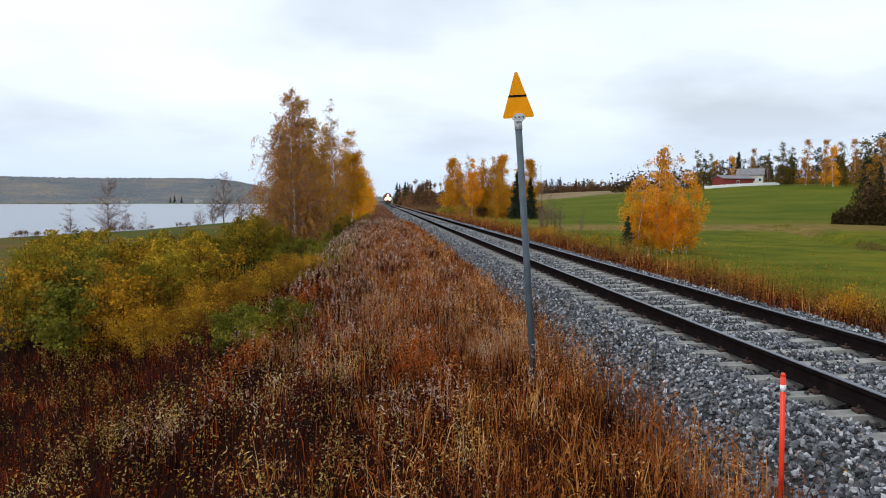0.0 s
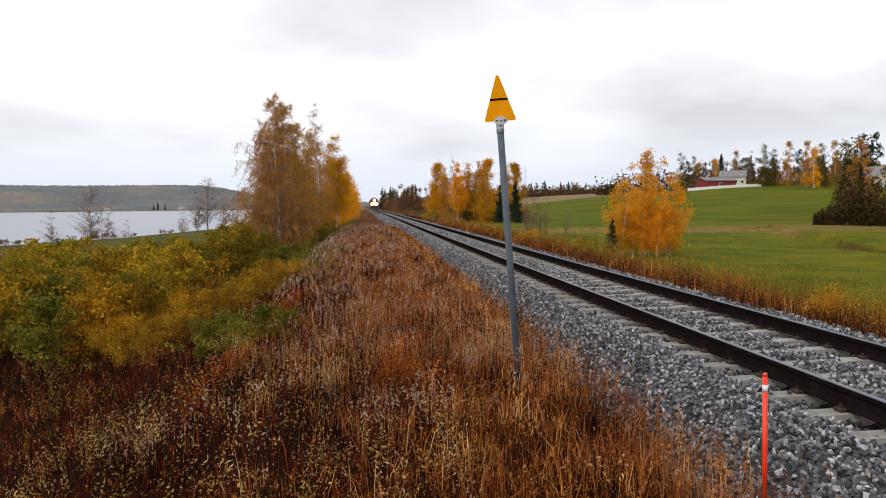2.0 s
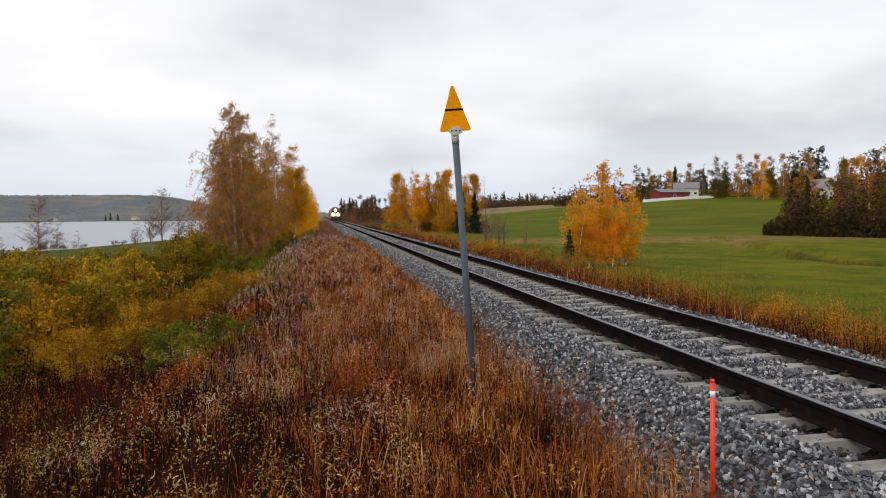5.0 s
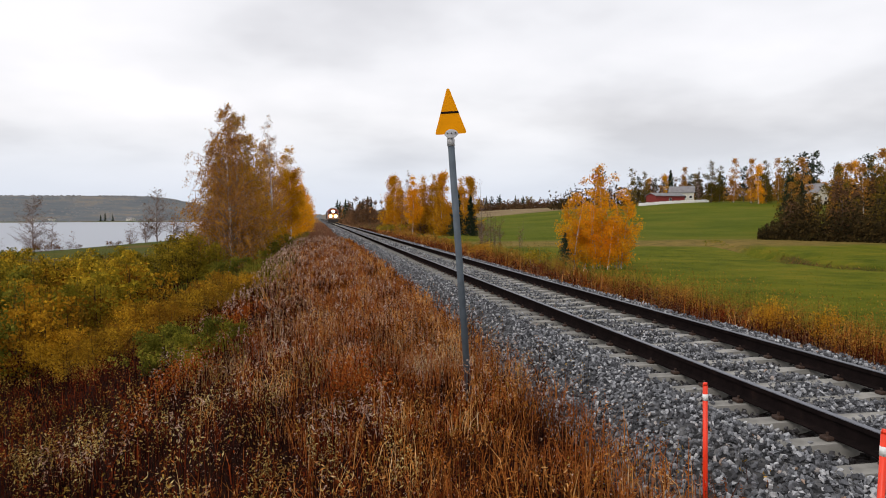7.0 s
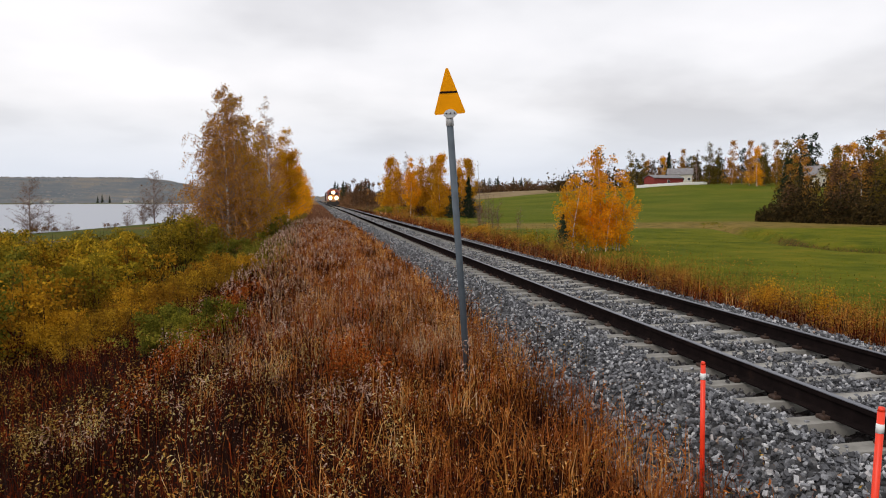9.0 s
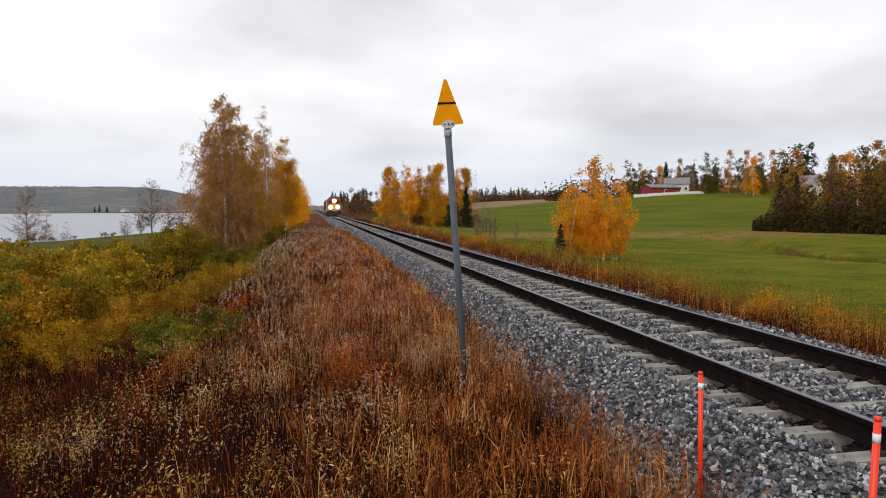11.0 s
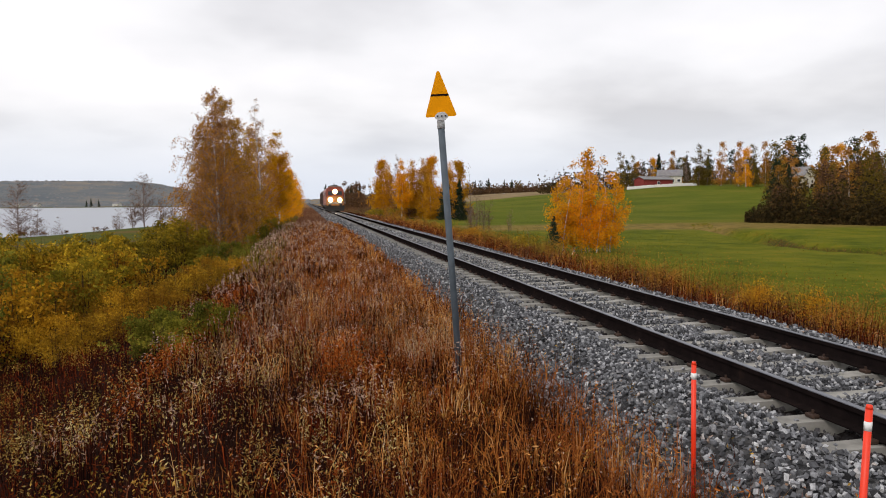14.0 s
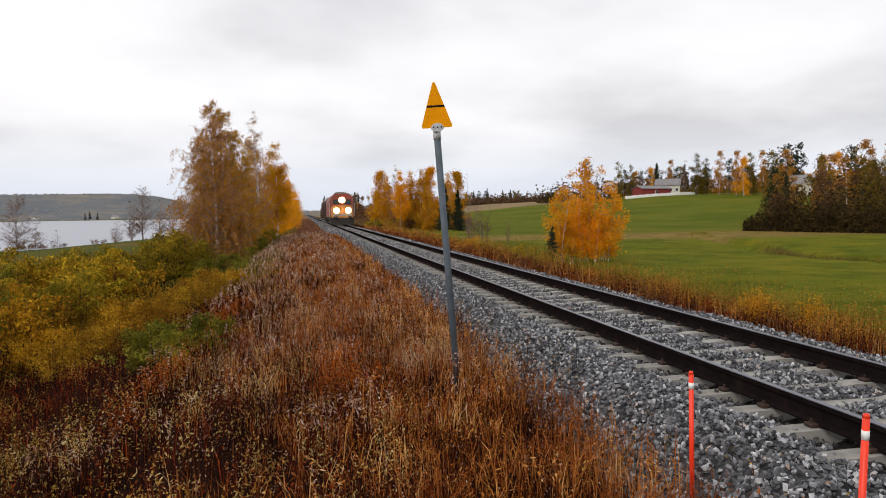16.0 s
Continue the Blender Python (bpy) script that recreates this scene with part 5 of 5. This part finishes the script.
def make_loco():
    """A diesel locomotive; its front end is at y = 0 and it reaches back along +y."""
    loco = new("locomotive")
    L = 16.0
    side = [(-1.5, 1.05), (1.5, 1.05), (1.5, 3.2), (1.38, 3.65), (1.05, 3.98), (0.55, 4.16), (-0.55, 4.16), (-1.05, 3.98), (-1.38, 3.65), (-1.5, 3.2)]
    bm = prism(side, L - 0.9, pose(0, 0.9, 0))
    part("body", bm, M_LOCO, loco, "dark red locomotive body")
    # the cab front leans back above the nose and narrows towards its corners
    cab = prism(side, 0.5, pose(0, 0.4, 0))
    for v in cab.verts:
        if v.co.y < 0.6:
            v.co.x *= 0.88
            v.co.y += 0.16 * max(0.0, v.co.z - 2.4)
    part("cab", cab, M_LOCO, loco, "red cab front with rounded roof")
    nose = prism([(-1.45, 1.0), (1.45, 1.0), (1.45, 2.2), (1.3, 2.45), (0.9, 2.58), (-0.9, 2.58), (-1.3, 2.45), (-1.45, 2.2)], 0.6, pose(0, 0.08, 0))
    for v in nose.verts:
        if v.co.y < 0.2:
            v.co.x *= 0.86
    part("nose", nose, M_LOCO_NOSE, loco, "rounded nose panel with headlight glow painted in as orange-yellow")
    part("stripe", box((2.44, 0.03, 0.24), (0, 0.062, 1.38), 0.01), M_LOCO_PALE, loco, "pale band across the nose")
    for x in (-0.66, 0.66):
        part("windscreen", box((0.92, 0.05, 0.62), (0, 0, 0), 0.03), M_GLASS, loco, at=pose(x, 0.49, 3.02, -9))
    part("roof_edge", box((1.9, 0.35, 0.10), (0, 0.75, 4.12), 0.04), M_LOCO_PALE, loco)
    part("horn", rod(0.07, 0.5, 10, pose(0.45, 0.9, 4.28, 90)), M_LOCO_PALE, loco, "", True)
    for y in (6.0, 10.5):
        part("roof_hood", box((1.2, 2.4, 0.28), (0, y, 4.24), 0.06), M_LOCO_DARK, loco)
    part("underframe", box((2.9, L - 0.6, 0.35), (0, L / 2, 0.92), 0.05), M_LOCO_DARK, loco)
    part("plough", prism([(-1.4, 0.12), (1.4, 0.12), (1.5, 0.9), (-1.5, 0.9)], 0.25, pose(0, 0.0, 0)), M_LOCO_DARK, loco, "dark snow plough under the nose")
    for x in (-0.87, 0.87):
        b = part("buffer", rod(0.1, 0.6, 12, pose(x, -0.15, 1.06, 90)), M_LOCO_DARK, loco, "", True)
        part("buffer_plate", rod(0.25, 0.05, 18, pose(x, -0.46, 1.06, 90)), M_LOCO_DARK, b, "", True)
    for x, z, r in ((-0.74, 1.9, 0.28), (0.74, 1.9, 0.28), (0.0, 3.25, 0.28)):
        rim = part("headlight", rod(r + 0.05, 0.12, 20, pose(x, 0.08 if z < 2.5 else 0.42, z, 90)), M_LOCO_PALE, loco, "", True)
        # the wider glowing disc is added glare, not a part of the lamp
        part("bright_ring", rod(r + 0.12, 0.05, 20, pose(x, 0.055 if z < 2.5 else 0.395, z, 90)), M_GLARE, rim, "warm glowing ring added round the lens as glare")
        part("lens", rod(r, 0.06, 20, pose(x, 0.0 if z < 2.5 else 0.34, z, 90)), M_LAMP, rim, "glowing warm headlight lens")
    for s in (-1, 1):
        for y in (1.6, 4.5, 7.0, 9.5, 12.0):
            part("side_window", box((0.04, 0.9, 0.7), (s * 1.51, y, 2.85), 0.01), M_GLASS, loco)
        part("handrail", rod(0.02, 1.6, 8, pose(s * 1.6, 0.9, 2.0)), M_WHITE, loco)
    for y in (2.4, 4.9, 11.2, 13.7):
        wheelset(loco, y)
    for y in (3.6, 12.4):
        part("bogie", box((2.2, 3.6, 0.4), (0, y, 0.6), 0.08), M_LOCO_DARK, loco)
    return tagged(loco, "dark red diesel locomotive with three glowing headlights on the track", "locomotive")


def make_wagon(L):
    wgn = new("freight_wagon")
    part("body", prism([(-1.4, 1.1), (1.4, 1.1), (1.45, 3.4), (1.2, 3.75), (-1.2, 3.75), (-1.45, 3.4)], L - 1.0, pose(0, 0.5, 0)), M_WAGON, wgn, "dark brown wagon body")
    part("underframe", box((2.6, L - 0.8, 0.25), (0, L / 2, 1.0), 0.03), M_LOCO_DARK, wgn)
    for k in range(8):
        for s in (-1, 1):
            part("rib", box((0.08, 0.1, 2.2), (s * 1.46, 1.0 + k * (L - 2.0) / 7, 2.2)), M_WAGON, wgn)
    for y in (1.9, 3.7, L - 3.7, L - 1.9):
        wheelset(wgn, y)
    return tagged(wgn, "dark brown covered freight wagon behind the locomotive", "wagon", "wagons of the train")


loco = make_loco()
WAGON_L = 14.0
first = make_wagon(WAGON_L)
wagons = [first, copy_thing(first, Matrix())]

# ---- far woods beyond the lake ----
def far_woods():
    n = 13000
    a, r = np.radians(rng.uniform(-48, 62, n)), rng.uniform(985, 1750, n)
    x, y = r * np.sin(a), r * np.cos(a)
    keep = (lake_side(x, y) < -6) & (rng.uniform(0, 1, n) < 0.3 + 0.7 * (wave(x, y, 160, 21) > -0.2))
    x, y = x[keep], y[keep]
    n = len(x)
    z, h, w_ = land(x, y) - 0.5, rng.uniform(1.0, 2.4, n), rng.uniform(4, 9, n)
    ang = rng.uniform(0, 6.28, n)[:, None] + np.arange(4)[None, :] * 1.5708
    ring = np.stack([x[:, None] + np.cos(ang) * w_[:, None] * 0.5, y[:, None] + np.sin(ang) * w_[:, None] * 0.5, np.broadcast_to(z[:, None], ang.shape)], 2)
    top = np.stack([x, y, z + h], 1)[:, None, :]
    v = np.concatenate([ring, top], 1).reshape(-1, 3)
    o = (np.arange(n) * 5)[:, None]
    f = np.concatenate([o + np.array([[k, (k + 1) % 4, 4]]) for k in range(4)], 1).reshape(-1, 3)
    stuff("far_woods", [(v, f)], M_FAR, "woods on the hills across the lake, greyed by painted-in haze", "woods")


# Pale blue-grey: the haze of distance is put into the colour of these woods.
M_FAR, n = material("hazed_far_wood")
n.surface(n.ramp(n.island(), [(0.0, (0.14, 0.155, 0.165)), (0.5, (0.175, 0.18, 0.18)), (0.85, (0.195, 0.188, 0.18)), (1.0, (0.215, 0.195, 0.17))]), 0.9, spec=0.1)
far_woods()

# ---- ballast stones ----
ICO = bmesh.new()
bmesh.ops.create_icosphere(ICO, subdivisions=1, radius=1.0)
ICO_V = np.array([v.co[:] for v in ICO.verts])
ICO_F = np.array([[v.index for v in f.verts] for f in ICO.faces])
ICO.free()
OCT_V = np.array([(1, 0, 0), (-1, 0, 0), (0, 1, 0), (0, -1, 0), (0, 0, 1), (0, 0, -1)], float)
OCT_F = np.array([(0, 2, 4), (2, 1, 4), (1, 3, 4), (3, 0, 4), (2, 0, 5), (1, 2, 5), (3, 1, 5), (0, 3, 5)])


BLOCK_V = np.array([(x, y, z) for x in (-0.7, 0.7) for y in (-0.7, 0.7) for z in (-0.7, 0.7)])
BLOCK_F = np.array([(0, 1, 3), (0, 3, 2), (4, 6, 7), (4, 7, 5), (0, 4, 5), (0, 5, 1), (2, 3, 7), (2, 7, 6), (0, 2, 6), (0, 6, 4), (1, 5, 7), (1, 7, 3)])


def stones(at, size, shape_v, shape_f):
    n, k = len(at), len(shape_v)
    v = shape_v[None] * rng.uniform(0.62, 1.15, (n, k, 3)) * np.stack([rng.uniform(0.9, 1.6, n), rng.uniform(0.7, 1.1, n), rng.uniform(0.45, 0.9, n)], 1)[:, None, :]
    q = rng.normal(size=(n, 4))
    q /= np.linalg.norm(q, axis=1)[:, None]
    q[:, 1:3] *= 0.6
    q /= np.linalg.norm(q, axis=1)[:, None]
    w_, x, y, z = q.T
    R = np.stack([1 - 2 * (y * y + z * z), 2 * (x * y - z * w_), 2 * (x * z + y * w_), 2 * (x * y + z * w_), 1 - 2 * (x * x + z * z), 2 * (y * z - x * w_),
                  2 * (x * z - y * w_), 2 * (y * z + x * w_), 1 - 2 * (x * x + y * y)], 1).reshape(n, 3, 3)
    v = np.einsum("nij,nkj->nki", R, v) * np.broadcast_to(size, n)[:, None, None] + at[:, None, :]
    return v.reshape(-1, 3), (shape_f[None] + (np.arange(n) * k)[:, None, None]).reshape(-1, 3)


def stone_places(n, y0, y1, lift):
    x, y = rng.uniform(2.25, 7.5, n), rng.uniform(y0, y1, n)
    on = (np.abs(x - MID) < 1.32) & (((y - FIRST + 0.015) % PITCH) < 0.22)
    rail = (np.abs(x - LEFT + 0.036) < 0.085) | (np.abs(x - RIGHT - 0.036) < 0.085)
    a = np.abs(x - MID)
    cover = np.where(a < 0.45, 0.08 + 0.45 * wave(x, y, 2.0, 31), np.where(a > 1.22, 0.4, 0.006))
    keep = ~(on & (rng.uniform(0, 1, n) > cover)) & ~rail
    x, y = x[keep], y[keep]
    z = bed_height(x) + 0.02 * wave(x, y, 1.1, 6)
    z = np.where(on[keep], np.maximum(z, -0.198), z)
    return np.stack([x, y, z + rng.uniform(-0.012, lift, len(x))], 1)


for n_stones, y0, y1, small, large, lift in ((6000, -6, 2.2, 0.03, 0.05, 0.03), (40000, 2.2, 11, 0.013, 0.030, 0.065), (32000, 11, 40, 0.02, 0.036, 0.06), (20000, 40, 130, 0.045, 0.08, 0.05)):
    at = stone_places(n_stones, y0, y1, lift)
    half = len(at) // 2
    near = y0 == 2.2
    size = rng.uniform(small, large, len(at))
    stuff("ballast_stones", [stones(at[:half], size[:half], *((BLOCK_V, BLOCK_F) if near else (OCT_V, OCT_F))), stones(at[half:], size[half:], OCT_V, OCT_F)], M_STONE, "loose grey crushed ballast stones", "").parent = trackbed
shapes = []
for k in range(12):
    v, f = stones(np.zeros((1, 3)), 0.028, ICO_V, ICO_F)
    shapes.append(grid_mesh("stone", v, f, [M_STONE]))
at = stone_places(420, 3.0, 7.5, 0.02)[:300]
for k, p in enumerate(at):
    mesh_part("stone", shapes[k % 12], trackbed, at=pose(p[0], p[1], p[2] + 0.02, 0, 0, random.uniform(0, 360)))

# ---- movement ----
SPEED, LAST = 12.9, 91.0


def motions():
    for thing, back in [(loco, 0.0)] + [(wg, 16.6 + k * (WAGON_L + 0.6)) for k, wg in enumerate(wagons)]:
        walk(thing, [(t, pose(MID, LAST + SPEED * (16.0 - t) + back, 0)) for t in [0.0, 0.1] + [0.5 * k for k in range(1, 32)] + [15.9, 16.0]])

    turn = math.degrees(SPEED / 0.5)
    for wheel in wheels["locomotive"]:
        at = wheel.location.copy()
        walk(wheel, [(k / FPS, pose(at.x, at.y, at.z, turn * k / FPS)) for k in range(0, 16 * FPS + 1)])


motions()
